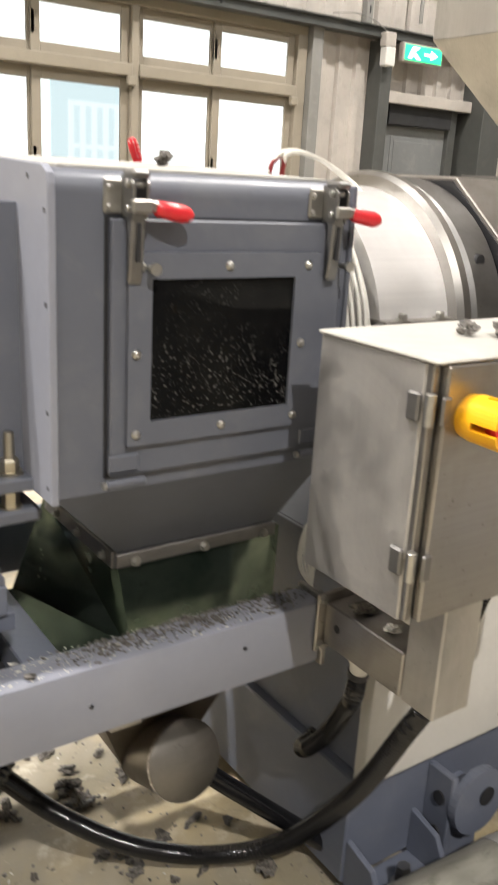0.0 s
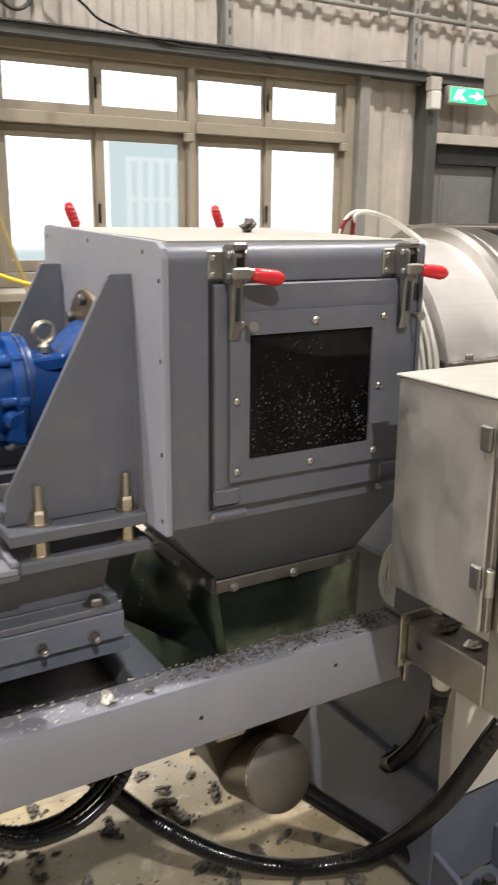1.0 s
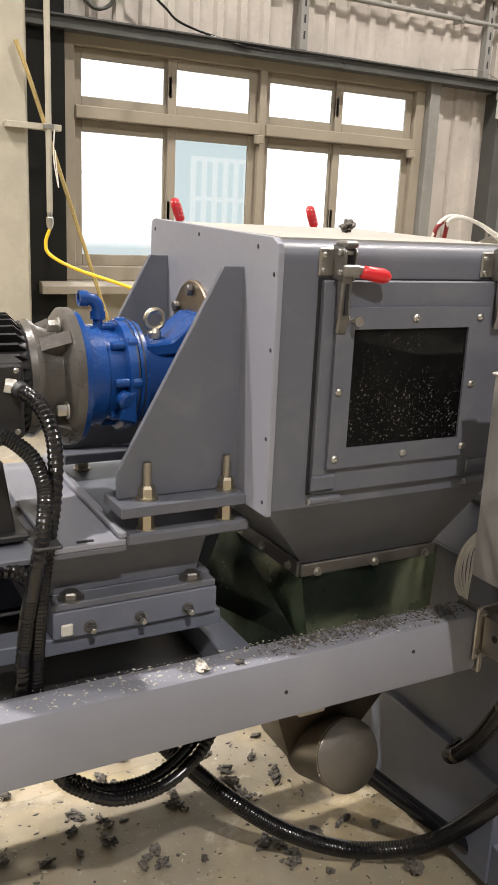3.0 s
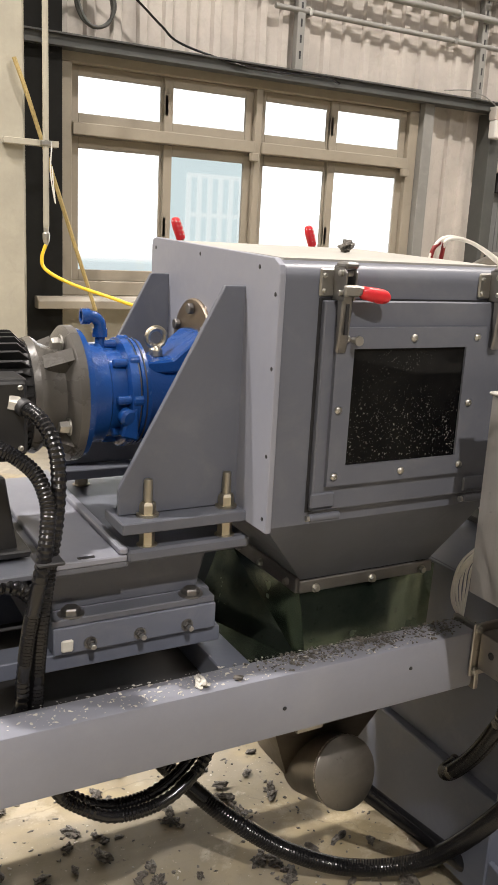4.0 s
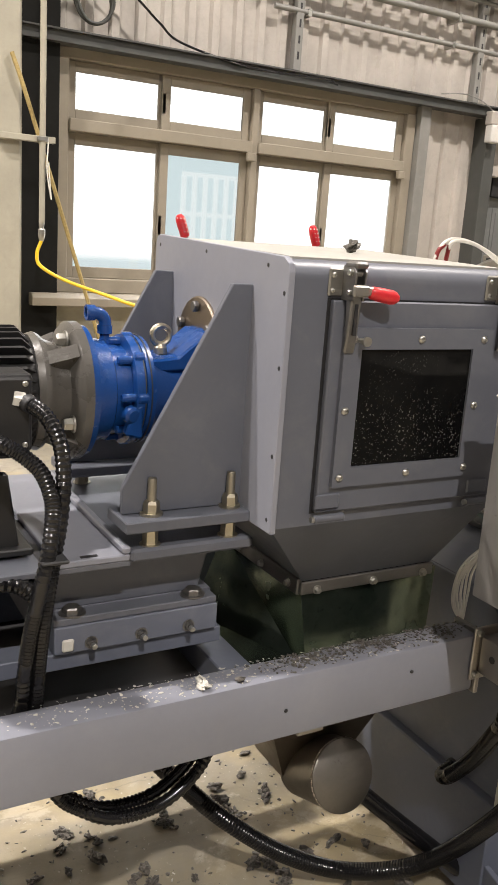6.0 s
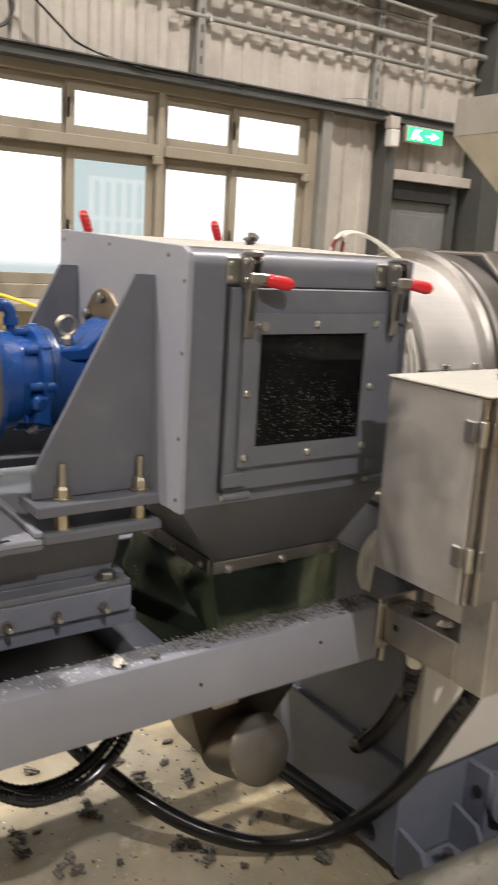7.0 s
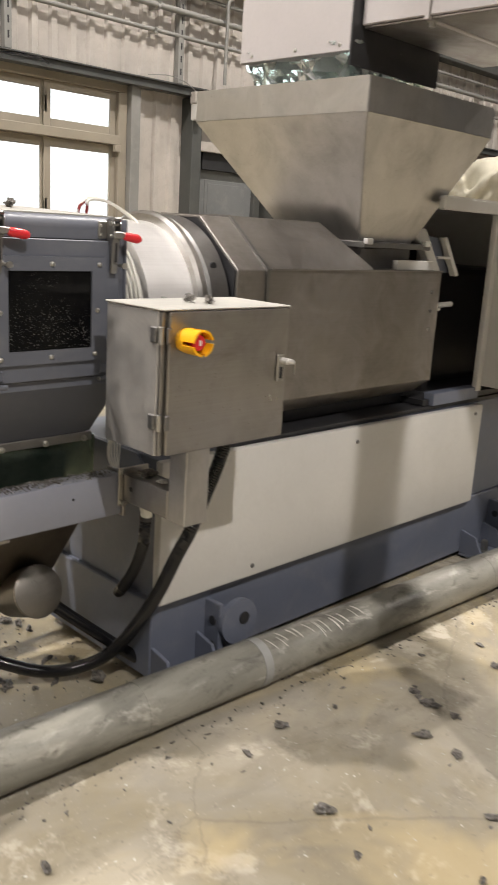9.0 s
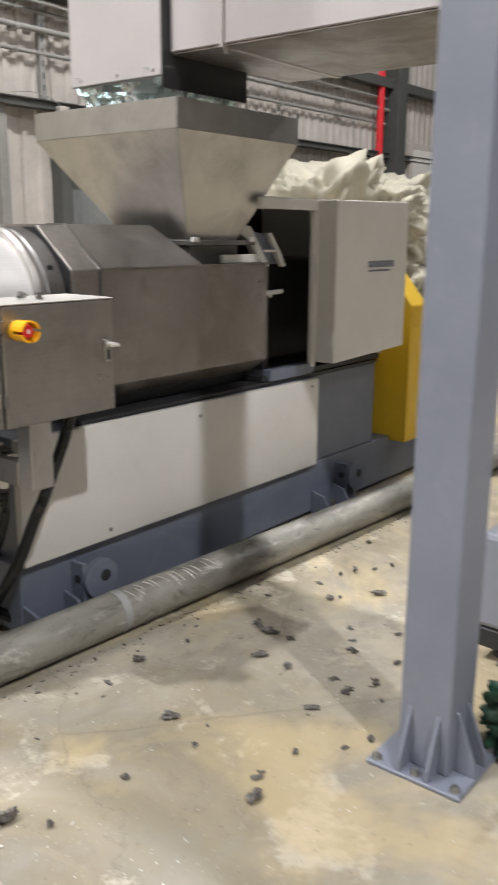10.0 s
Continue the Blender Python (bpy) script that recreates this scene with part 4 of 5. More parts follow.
# control box on its post
cb = thing("control_box", (1.155, 1.03, 0.96), "stainless steel control box with yellow rotary isolator and hinges", "control box")
part("case", box((0.931, 0.93, 0.965), (1.396, 1.152, 1.36), 0.003), STAINLESS_LIT_SIDE, cb)
part("lid_rim", box((0.927, 0.906, 1.36), (1.4, 1.156, 1.3655), 0.002), DUSTY_TOP, cb, "dusty top of the box")
part("door", box((0.949, 0.905, 0.968), (1.396, 0.929, 1.358), 0.003), STAINLESS, cb)
part("gutter", box((0.933, 0.918, 0.968), (0.947, 0.93, 1.358), 0.002), STAINLESS, cb)
for hz in (1.275, 1.04):
    hh = part("hinge", box((0.923, 0.93, hz), (0.9315, 0.954, hz + 0.042), 0.003), DARK_STEEL, cb)
    part("leaf", box((0.937, 0.898, hz), (0.955, 0.9045, hz + 0.042), 0.003), DARK_STEEL, hh)
    part("barrel", rod((0.929, 0.914, hz - 0.002), (0.929, 0.914, hz + 0.044), 0.008, 12, chamfer=0.001), ZINC, hh, smooth=True)
sw = part("stop_button_base", turned([(0, 0.032), (0.012, 0.034), (0.014, 0.0345), (0.03, 0.0345), (0.03, 0.03), (0.016, 0.029)], (1.0, 0.905, 1.283), (0, -1, 0), 36), AMBER, cb, "yellow guarded stop switch with a red knob", smooth=True)
for a0 in (0.25, 1.82, 3.39, 4.96):
    sg2 = bmesh.new()
    arcs = [a0 + 1.25 * k / 8 for k in range(9)]
    ring = [[sg2.verts.new((1.0 + rr * math.cos(a), yy, 1.283 + rr * math.sin(a))) for rr, yy in ((0.0345, 0.875), (0.0355, 0.832), (0.0295, 0.832), (0.0295, 0.875))] for a in arcs]
    for r0, r1 in zip(ring, ring[1:]):
        for k in range(4):
            sg2.faces.new((r0[k], r0[(k + 1) % 4], r1[(k + 1) % 4], r1[k]))
    sg2.faces.new(ring[0][::-1])
    sg2.faces.new(ring[-1])
    bmesh.ops.recalc_face_normals(sg2, faces=sg2.faces)
    part("shroud", sg2, AMBER, sw)
part("knob", turned([(0, 0.012), (0.022, 0.012), (0.024, 0.021), (0.034, 0.022), (0.039, 0.018), (0.04, 0.008)], (1.0, 0.885, 1.283), (0, -1, 0), 28), RED, sw, "red push knob", smooth=True)
part("arrow", box((0.996, 0.8435, 1.276), (1.004, 0.8452, 1.29)), WHITE_CABLE, sw)
lk = part("lock", box((1.35, 0.897, 1.14), (1.378, 0.905, 1.222), 0.003), ZINC, cb, "steel lock plate")
part("keyhole", box((1.358, 0.8955, 1.15), (1.37, 0.8975, 1.185)), BLACK, lk)
part("handle", turned([(0, 0.007), (0.005, 0.0085), (0.022, 0.0085), (0.03, 0.006)], (1.36, 0.876, 1.207), (1, -0.2, -0.25), 16), POLISHED, lk, "polished swing handle", smooth=True)
part("key", box((1.388, 0.866, 1.165), (1.391, 0.87, 1.195), 0.001), ZINC, lk, "small key hanging in the lock")
part("stem", rod((1.366, 0.895, 1.204), (1.366, 0.872, 1.204), 0.01, 12), POLISHED, lk)

ps = thing("control_box_post", (1.13, 1.05, 0.7), "stainless square post with a side arm holding the control box", "post")
part("post", box((1.103, 0.975, 0.7), (1.19, 1.05, 0.936), 0.003), STAINLESS_V, ps)
part("arm", box((1.1, 1.05, 0.704), (1.18, 1.256, 0.79), 0.003), STAINLESS, ps)
part("flange", box((1.082, 1.2565, 0.688), (1.195, 1.263, 0.808), 0.002), STAINLESS, ps)
for fz in (0.702, 0.797):
    part("flange_bolt", hexhead((1.092, 1.2565, fz), (0, -1, 0), 0.007, 0.008), ZINC, ps)
part("hole", rod((1.0995, 1.22, 0.75), (1.101, 1.22, 0.75), 0.008, 12), BLACK, ps)
part("cable_gland", turned([(0, 0.021), (0.018, 0.021), (0.02, 0.018), (0.04, 0.018)], (1.138, 1.19, 0.704), (0, 0, -1), 16), WHITE_CABLE, ps, "pale cable gland", smooth=True)

# barrel with its flange ring and heater cover
br = thing("barrel_cover", (1.3, 1.62, 1.0), "polished steel barrel shroud with a rolled ring", "barrel")
BC = (1.62, 1.28)


def ring_x(name, x0, x1, r0, r1, material, label="", parent=br):
    return part(name, turned([(0, r0), (x1 - x0, r1)], (x0, *BC), (1, 0, 0), 64), material, parent, label, True)


ring_x("shroud", 1.178, 1.4, 0.31, 0.31, POLISHED, "polished curved shroud")
ring_x("neck", 1.07, 1.178, 0.26, 0.26, STAINLESS)
part("rolled_ring", turned([(0, 0.31), (0, 0.335), (0.012, 0.345), (0.03, 0.345), (0.042, 0.335), (0.045, 0.31)], (1.36, *BC), (1, 0, 0), 64), STAINLESS, br, smooth=True)
fg = part("barrel_flange", turned([(0, 0.325), (0.01, 0.335), (0.085, 0.335), (0.09, 0.32)], (1.41, *BC), (1, 0, 0), 64), DARK_STEEL, br, "dark steel flange with holes", True)
part("hole", rod((1.45, 1.331, 1.455), (1.45, 1.35, 1.455), 0.013, 14), BLACK, fg)
part("seam_bracket", box((1.17, 1.29, 1.33), (1.4, 1.34, 1.345), 0.002), STAINLESS, br)
for bx in (1.22, 1.32):
    part("seam_bolt", hexhead((bx, 1.3, 1.345), (0, 0, 1), 0.01, 0.012), ZINC, br)

# extruder guard: sloped hood over the feed section
gd = thing("extruder_guard", (2.1, 1.6, 0.9), "dull stainless guard hood with a sloped shoulder", "machine guard")
part("hood", prism([(1.27, 0.97), (1.27, 1.45), (1.9, 1.45), (1.9, 0.9), (1.36, 0.9)], "x", 1.655, 2.72, 0.003), STAINLESS_DULL, gd)
sl = [(1.27, 1.452, 2.25), (1.485, 1.625, 2.13), (1.9, 1.625, 2.13), (1.9, 1.452, 2.25)]
part("shoulder", quads(bmesh.new(), [[(1.66, y, z) for y, z, x in sl], [(x, y, z) for y, z, x in sl]] + [[(1.66, *sl[k][:2]), (1.66, *sl[(k + 1) % 4][:2]), (sl[(k + 1) % 4][2], *sl[(k + 1) % 4][:2]), (sl[k][2], *sl[k][:2])] for k in range(4)]), STAINLESS_DULL, gd)
part("white_strip", box((2.42, 1.29, 1.452), (2.68, 1.32, 1.492), 0.003), CREAM, gd, "pale strip along the guard edge")
part("hood_end", prism([(1.275, 0.97), (1.275, 1.447), (1.487, 1.62), (1.9, 1.62), (1.9, 0.9), (1.36, 0.9)], "x", 1.51, 1.648, 0.003), STAINLESS_DULL, gd)
# black sheet over the solid end paints the shade inside the hood
part("hood_end_shade", prism([(1.285, 0.98), (1.285, 1.443), (1.492, 1.612), (1.88, 1.612), (1.88, 0.91), (1.365, 0.91)], "x", 1.506, 1.5095), BLACK, gd, "black sheet for the shade in the hood's open end")
part("joint_strip", prism([(1.268, 0.98), (1.268, 1.451), (1.484, 1.628), (1.6, 1.628), (1.6, 1.3), (1.4, 1.3), (1.4, 0.98)], "x", 1.644, 1.658), DARK_STEEL, gd)
part("hem", box((1.66, 1.262, 1.447), (2.72, 1.2705, 1.453)), STAINLESS, gd)
for sz in (1.36, 1.28, 1.2):
    part("screw", button((2.66, 1.27, sz), (0, -1, 0), 0.008, 0.005), DARK_STEEL, gd)
part("throat_plate", box((2.24, 1.33, 1.535), (2.7, 1.85, 1.56), 0.003), DARK_STEEL, gd)
part("throat", box((2.28, 1.38, 1.4), (2.62, 1.8, 1.535), 0.003), DARK_STEEL, gd)
for cx in (2.26, 2.66):
    part("clip", box((cx - 0.02, 1.315, 1.55), (cx + 0.02, 1.34, 1.575), 0.004), POLISHED, gd)

# feed hopper
hp = thing("feed_hopper", (2.44, 1.65, 1.56), "tall stainless feed hopper tapering to a square throat", "hopper")
T0, T1, R1, B0, B1 = (2.02, 1.19), (2.85, 2.16), 2.01, (2.27, 1.39), (2.62, 1.8)
ring_t = [(T0[0], T0[1]), (T1[0], T0[1]), (T1[0], T1[1]), (T0[0], T1[1])]
ring_b = [(B0[0], B0[1]), (B1[0], B0[1]), (B1[0], B1[1]), (B0[0], B1[1])]
for k in range(4):
    a, b, c, d = ring_t[k], ring_t[(k + 1) % 4], ring_b[(k + 1) % 4], ring_b[k]
    part("rim", thick(quads(bmesh.new(), [[(*a, 2.13), (*b, 2.13), (*b, R1), (*a, R1)]]), 0.003), STAINLESS_V, hp)
    part("cone_panel", thick(quads(bmesh.new(), [[(*a, R1), (*b, R1), (*c, 1.56), (*d, 1.56)]]), 0.003), STAINLESS_V, hp)

# chute and conveyor duct over the hopper
PINK = paint("pale_grey_duct_sheet", (0.46, 0.43, 0.43), 0.45, 0.05, 0.2)
clear = Nodes("clear_plastic_curtain")
clear.set(color=(0.72, 0.88, 0.85), rough=0.08, trans=0.85, ior=1.35)
clear.bump(clear.noise(18, 3, 0.5), 0.5, 0.01)
cv = thing("conveyor_duct", (2.6, 0.6, 2.33), "pale grey sheet metal conveyor trough with a drop chute", "conveyor")
# black sheet that paints the shaded front of the drop chute
part("chute_front_shade", box((2.152, 1.412, 2.2), (2.72, 1.4195, 3.4), 0.001), BLACK, cv, "black sheet for the shade on the chute's front")
part("drop_chute", box((2.15, 1.42, 2.25), (2.72, 2.02, 3.4), 0.003), PINK, cv)
for by in (1.47, 1.7, 1.95):
    part("chute_screw", button((2.15, by, 2.275), (-1, 0, 0), 0.008, 0.005), ZINC, cv)
part("trough", box((2.2, -2.2, 2.345), (3.05, 1.41, 2.9), 0.004), PINK, cv)
part("trough_bottom", box((2.21, -2.2, 2.335), (3.04, 1.405, 2.344), 0.002), STAINLESS_DULL, cv)
for ty in (-1.0, 0.1, 1.1):
    part("trough_flange", box((2.19, ty, 2.33), (3.06, ty + 0.02, 2.91), 0.002), PINK, cv)
    part("flange_nut", hexhead((2.23, ty + 0.01, 2.33), (0, 0, -1), 0.014, 0.016), ZINC, cv)
for (ax, ay), (bx, by) in (((2.165, 2.0), (2.165, 1.43)), ((2.165, 1.43), (2.71, 1.43)), ((2.71, 1.43), (2.71, 2.0)), ((2.71, 2.0), (2.165, 2.0))):
    film = bmesh.new()
    grid = []
    for i in range(22):
        u = i / 21
        row = []
        for j in range(9):
            w = j / 8
            d = Vector((by - ay, ax - bx, 0)).normalized() * (0.1 * w + 0.05 * noise.noise(Vector((u * 5 + ax, w * 2.5, ay))) + 0.02 * noise.noise(Vector((u * 14, w * 7, ax + ay))))
            row.append(film.verts.new(Vector((ax + (bx - ax) * u, ay + (by - ay) * u, 2.29 - 0.19 * w)) - d))
        grid.append(row)
    for i in range(21):
        for j in range(8):
            film.faces.new((grid[i][j], grid[i + 1][j], grid[i + 1][j + 1], grid[i][j + 1]))
    part("curtain", film, clear.m, cv, "crumpled clear plastic film")

# machine base with white cover panels
mb = thing("extruder_stand", (2.3, 1.5, 0.0), "blue-grey extruder base with cream cover panels and lifting lugs", "machine base")
part("base_skirt", box((1.165, 1.25, 0.03), (5.6, 1.95, 0.32), 0.004), GREY_BLUE, mb)
part("base_body", box((1.2, 1.262, 0.322), (3.78, 1.95, 0.82), 0.004), GREY_BLUE, mb)
# black box that paints the shadow gap under the skirt
part("base_shadow_gap", box((1.2, 1.3, 0.0), (5.6, 1.9, 0.03)), BLACK, mb)
part("end_plate", prism([(1.262, 0.32), (1.262, 0.72), (1.4, 0.82), (1.95, 0.82), (1.95, 0.32)], "x", 1.19, 1.2, 0.002), GREY_BLUE, mb)
cpn = part("cover_panel", prism([(1.165, 0.318), (3.115, 0.318), (3.115, 0.815), (1.165, 0.83)], "y", 1.21, 1.25, 0.008, seg=2), CREAM, mb, "cream painted cover panel", True)
for sx, sz in ((2.158, 0.761), (3.05, 0.775), (1.6, 0.36)):
    part("panel_screw", button((sx, 1.21, sz), (0, -1, 0), 0.009, 0.006), DARK_STEEL, cpn)
part("deck", box((1.5, 1.255, 0.822), (3.8, 1.9, 0.84), 0.002), BLACK, mb, "dark deck plate")
part("deck_strip", box((2.72, 1.24, 0.842), (3.1, 1.3, 0.9), 0.003), GREY_BLUE, mb)
part("support_block", box((1.7, 1.4, 0.84), (2.7, 1.85, 0.9)), BLACK, mb)
for lx in (1.47, 3.42):
    lg = part("lug_base", box((lx - 0.06, 1.165, 0.02), (lx - 0.04, 1.25, 0.27), 0.003), GREY_BLUE, mb)
    part("lug_disc", turned([(0, 0.085), (0.024, 0.085)], (lx + 0.02, 1.165, 0.19), (0, -1, 0.05), 32), GREY_BLUE, lg, "round lifting lug")
    part("lug_hole", turned([(0, 0.024), (0.003, 0.024)], (lx + 0.04, 1.1405, 0.2), (0, -1, 0.05), 20), BLACK, lg)
    part("lug_arm", box((lx - 0.04, 1.17, 0.03), (lx + 0.06, 1.25, 0.2), 0.004), GREY_BLUE, lg)
    for hz in (0.1, 0.2):
        part("lug_bolt", rod((lx - 0.065, 1.2, hz), (lx - 0.055, 1.2, hz), 0.018, 14), BLACK, lg)
    part("foot", box((lx - 0.3, 1.1, 0.012), (lx - 0.08, 1.25, 0.03), 0.003), GREY_BLUE, mb)
    part("foot_rib", prism([(1.1, 0.03), (1.25, 0.03), (1.25, 0.15), (1.16, 0.13)], "x", lx - 0.3, lx - 0.285, 0.002), GREY_BLUE, mb)
    part("foot_rib", prism([(1.1, 0.03), (1.25, 0.03), (1.25, 0.15), (1.16, 0.13)], "x", lx - 0.1, lx - 0.085, 0.002), GREY_BLUE, mb)
    part("foot_bolt", hexhead((lx - 0.19, 1.165, 0.03), (0, 0, 1), 0.02, 0.05), ZINC, mb)

# gearbox cabinet: open bay beside a boxed front cover
cab = thing("drive_cabinet", (3.4, 1.6, 0.84), "pale grey sheet drive cabinet with an open dark bay", "cabinet")
part("front_cover", prism([(3.18, 0.872), (3.925, 0.9), (3.925, 1.714), (3.18, 1.703)], "y", 1.158, 1.3, 0.006, seg=2), CREAM, cab)
part("top", prism([(1.272, 1.692), (2.26, 1.71), (2.26, 1.725), (1.272, 1.707)], "x", 2.72, 3.925), CREAM, cab)
part("side", box((3.9, 1.3, 0.84), (3.925, 2.26, 1.695), 0.003), CREAM, cab)
part("front_bar", box((2.7, 1.27, 1.65), (3.179, 1.298, 1.703), 0.004), CREAM, cab)
part("front_post", box((3.14, 1.27, 0.85), (3.179, 1.298, 1.648), 0.003), CREAM, cab)
# shade inside the bay is put into the colour of its back and floor
part("bay_back", box((2.75, 2.2, 0.84), (3.9, 2.25, 1.69)), SHADE, cab, "rear of the open bay, near-black for its shade")
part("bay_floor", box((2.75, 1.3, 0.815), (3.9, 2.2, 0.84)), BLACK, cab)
for lx in np.arange(3.5, 3.74, 0.04):
    part("lettering_bar", box((lx, 1.1555, 1.36), (lx + 0.03, 1.1575, 1.395)), GREY_BLUE, cab, "unreadable dark lettering")
part("lettering_bar", box((3.5, 1.1555, 1.338), (3.73, 1.1575, 1.348)), GREY_BLUE, cab)
part("gear_case", box((2.95, 1.55, 0.84), (3.85, 2.15, 1.4), 0.03, seg=2), MOTOR_BLACK, cab, "dark gear case inside the bay")
part("coupling", rod((2.76, 1.72, 1.16), (2.95, 1.72, 1.16), 0.16, 28, chamfer=0.01), MOTOR_BLACK, cab, "dark coupling", True)
part("pipe_fitting", rod((2.88, 1.4, 1.24), (3.04, 1.4, 1.245), 0.012, 12), POLISHED, cab)
part("pipe_fitting", rod((2.9, 1.41, 1.262), (2.96, 1.41, 1.222), 0.01, 12), POLISHED, cab)

# yellow belt guard
yg = thing("belt_guard", (4.1, 1.4, 0.0), "yellow painted sheet belt guard with a sloped top", "guard")
part("shell", prism([(1.17, 0.28), (1.75, 0.28), (1.75, 1.37), (1.38, 1.37), (1.17, 1.12)], "x", 4.04, 4.24, 0.008, seg=2), YELLOW, yg)
part("band", box((4.035, 1.164, 0.985), (4.245, 1.4, 1.0), 0.002), YELLOW, yg)
part("foot", box((4.03, 1.4, 0.0), (4.17, 1.74, 0.28)), GREY_BLUE, yg)

# conveyor support post
pt = thing("conveyor_post", (1.57, -0.285, 0.0), "blue-grey square steel post with a ribbed base plate", "post")
part("base_plate", box((1.42, -0.48, 0.0), (1.72, -0.18, 0.014), 0.003), POST_PAINT, pt)
part("column", box((1.485, -0.41, 0.014), (1.65, -0.25, 4.2), 0.006, seg=2), POST_PAINT, pt)
for yy in (-0.38, -0.29):
    part("rib", prism([(1.425, 0.014), (1.5, 0.014), (1.5, 0.2), (1.485, 0.2), (1.425, 0.05)], "y", yy, yy + 0.012, 0.002), POST_PAINT, pt)
for xx in (1.53, 1.6):
    part("rib", prism([(-0.475, 0.014), (-0.4, 0.014), (-0.4, 0.2), (-0.415, 0.2), (-0.475, 0.05)], "x", xx, xx + 0.012, 0.002), POST_PAINT, pt)
for xx, yy in ((1.445, -0.455), (1.445, -0.205), (1.695, -0.455), (1.445, -0.33)):
    part("anchor_bolt", hexhead((xx, yy, 0.014), (0, 0, 1), 0.012, 0.014), ZINC, pt)

# big pipe on the floor
fp = thing("floor_pipe", (2, 1.0, 0.0), "dusty grey steel pipe lying along the machine base", "pipe")
part("pipe", rod((-1.5, 1.2425, 0.083), (7, 0.775, 0.083), 0.083, 40), GALV, fp, smooth=True)
for k, cx in enumerate((1.05, 2.9, 4.6)):
    cy = 1.16 - 0.055 * cx
    part("joint_band", turned([(0, 0.0845), (0.03, 0.0845)], (cx, cy, 0.083), (1, -0.0547, 0), 40), GALV, fp, smooth=True)

part("tape", turned([(0, 0.0852), (0.035, 0.0852)], (1.52, 1.16 - 0.055 * 1.52, 0.083), (1, -0.0547, 0), 40), PIPE_TAPE, fp, "pale worn tape round a joint", smooth=True)

# bulk bags heaped behind


def bag(name, c, s, seed, label):
    bm = bmesh.new()
    bmesh.ops.create_icosphere(bm, subdivisions=5, radius=1)
    for v in bm.verts:
        p = v.co.copy()
        q = Vector((max(-0.8, min(0.8, p.x * 1.3)), max(-0.8, min(0.8, p.y * 1.3)), max(-0.75, min(0.9, p.z * 1.2))))
        n1 = noise.noise(p * 1.7 + Vector((seed, 0, 0)))
        n2 = abs(noise.noise(p * 3.6 + Vector((0, seed, 0))))
        n3 = abs(noise.noise(p * 8 + Vector((0, 0, seed))))
        n4 = abs(noise.noise(p * 17 + Vector((seed, seed, 0))))
        n5 = abs(noise.noise(Vector((p.x * 2.2, p.y * 2.2, p.z * 7)) + Vector((0, seed, seed))))
        q *= 1 + 0.34 * n1 - 0.42 * n2 - 0.2 * n3 - 0.06 * n4 - 0.3 * n5
        v.co = Vector((q.x * s[0], q.y * s[1], q.z * s[2])) + Vector(c)
    zmin = min(v.co.z for v in bm.verts)
    for v in bm.verts:
        v.co.z -= zmin - (c[2] - s[2] * 0.75)
    ob = link_mesh(name, bm, BAG, True)
    if "sharp_edge" in ob.data.attributes:
        ob.data.attributes.remove(ob.data.attributes["sharp_edge"])
    return tagged(ob, label, "bulk bag", "heaped bulk bags")


bag("bulk_bag", (8.3, 4.6, 1.55), (1.15, 0.9, 0.85), 3.1, "crumpled cream woven bulk bag on a heap")
bag("bulk_bag", (9.85, 4.7, 1.5), (0.9, 0.8, 0.8), 7.7, "crumpled cream woven bulk bag on a heap")
bag("bulk_bag", (11.0, 4.7, 1.0), (0.7, 0.7, 0.6), 2.2, "crumpled cream woven bulk bag in the far bay")
bag("bulk_bag", (8.9, 4.1, 1.75), (0.75, 0.5, 0.4), 4.4, "slumped cream woven bulk bag on top of the heap")
bag("bulk_bag", (8.2, 4.6, 0.5), (1.3, 1.0, 0.66), 1.3, "crumpled cream woven bulk bag under the heap")
bag("bulk_bag", (10.0, 4.6, 0.5), (1.1, 1.0, 0.66), 5.2, "crumpled cream woven bulk bag under the heap")

# chips and flakes


def scrap(bm, c, r, rng, flat=0.5, light=False):
    """One crumpled lump of plastic scrap."""
    o = Vector((rng.uniform(-r, r), rng.uniform(-r, r), 0)) * 0.6
    g = bmesh.ops.create_icosphere(bm, subdivisions=3 if r > 0.006 else 1, radius=r * rng.uniform(0.8, 1.2))
    s = Vector((rng.uniform(0.8, 2.3), rng.uniform(0.6, 1.1), flat * rng.uniform(0.6, 1.1)))
    rot = Matrix.Rotation(rng.uniform(0, 6.28), 3, "Z")
    lo = 9
    for v in g["verts"]:
        q = v.co * (1 + 0.7 * noise.noise(v.co / r * 1.1 + Vector(c) * 9) + 0.55 * noise.noise(v.co / r * 2.6 + Vector(c) * 5))
        v.co = rot @ Vector((q.x * s.x, q.y * s.y, q.z * s.z))
        lo = min(lo, v.co.z)
    for v in g["verts"]:
        v.co += Vector(c) + o - Vector((0, 0, lo))


rng = random.Random(4)
for k in range(170):
    bx = bmesh.new()
    if k < 120:
        c = (rng.uniform(0.0, 1.6), rng.uniform(1.38, 2.4), 0.0)
        if c[0] > 1.2:
            c = (rng.uniform(1.0, 3.2), rng.uniform(-0.2, 0.88), 0.0)
    else:
        c = (rng.uniform(0.2, 3.6), rng.uniform(-0.9, 0.85), 0.0)
    scrap(bx, c, rng.choice((0.005, 0.006, 0.008, 0.01, 0.012, 0.015)), rng, 0.8)
    ob = link_mesh("plastic_lump", bx, CHIP)
    tagged(ob, "dark crumpled lump of plastic scrap on the floor", "plastic scrap", "floor scrap")
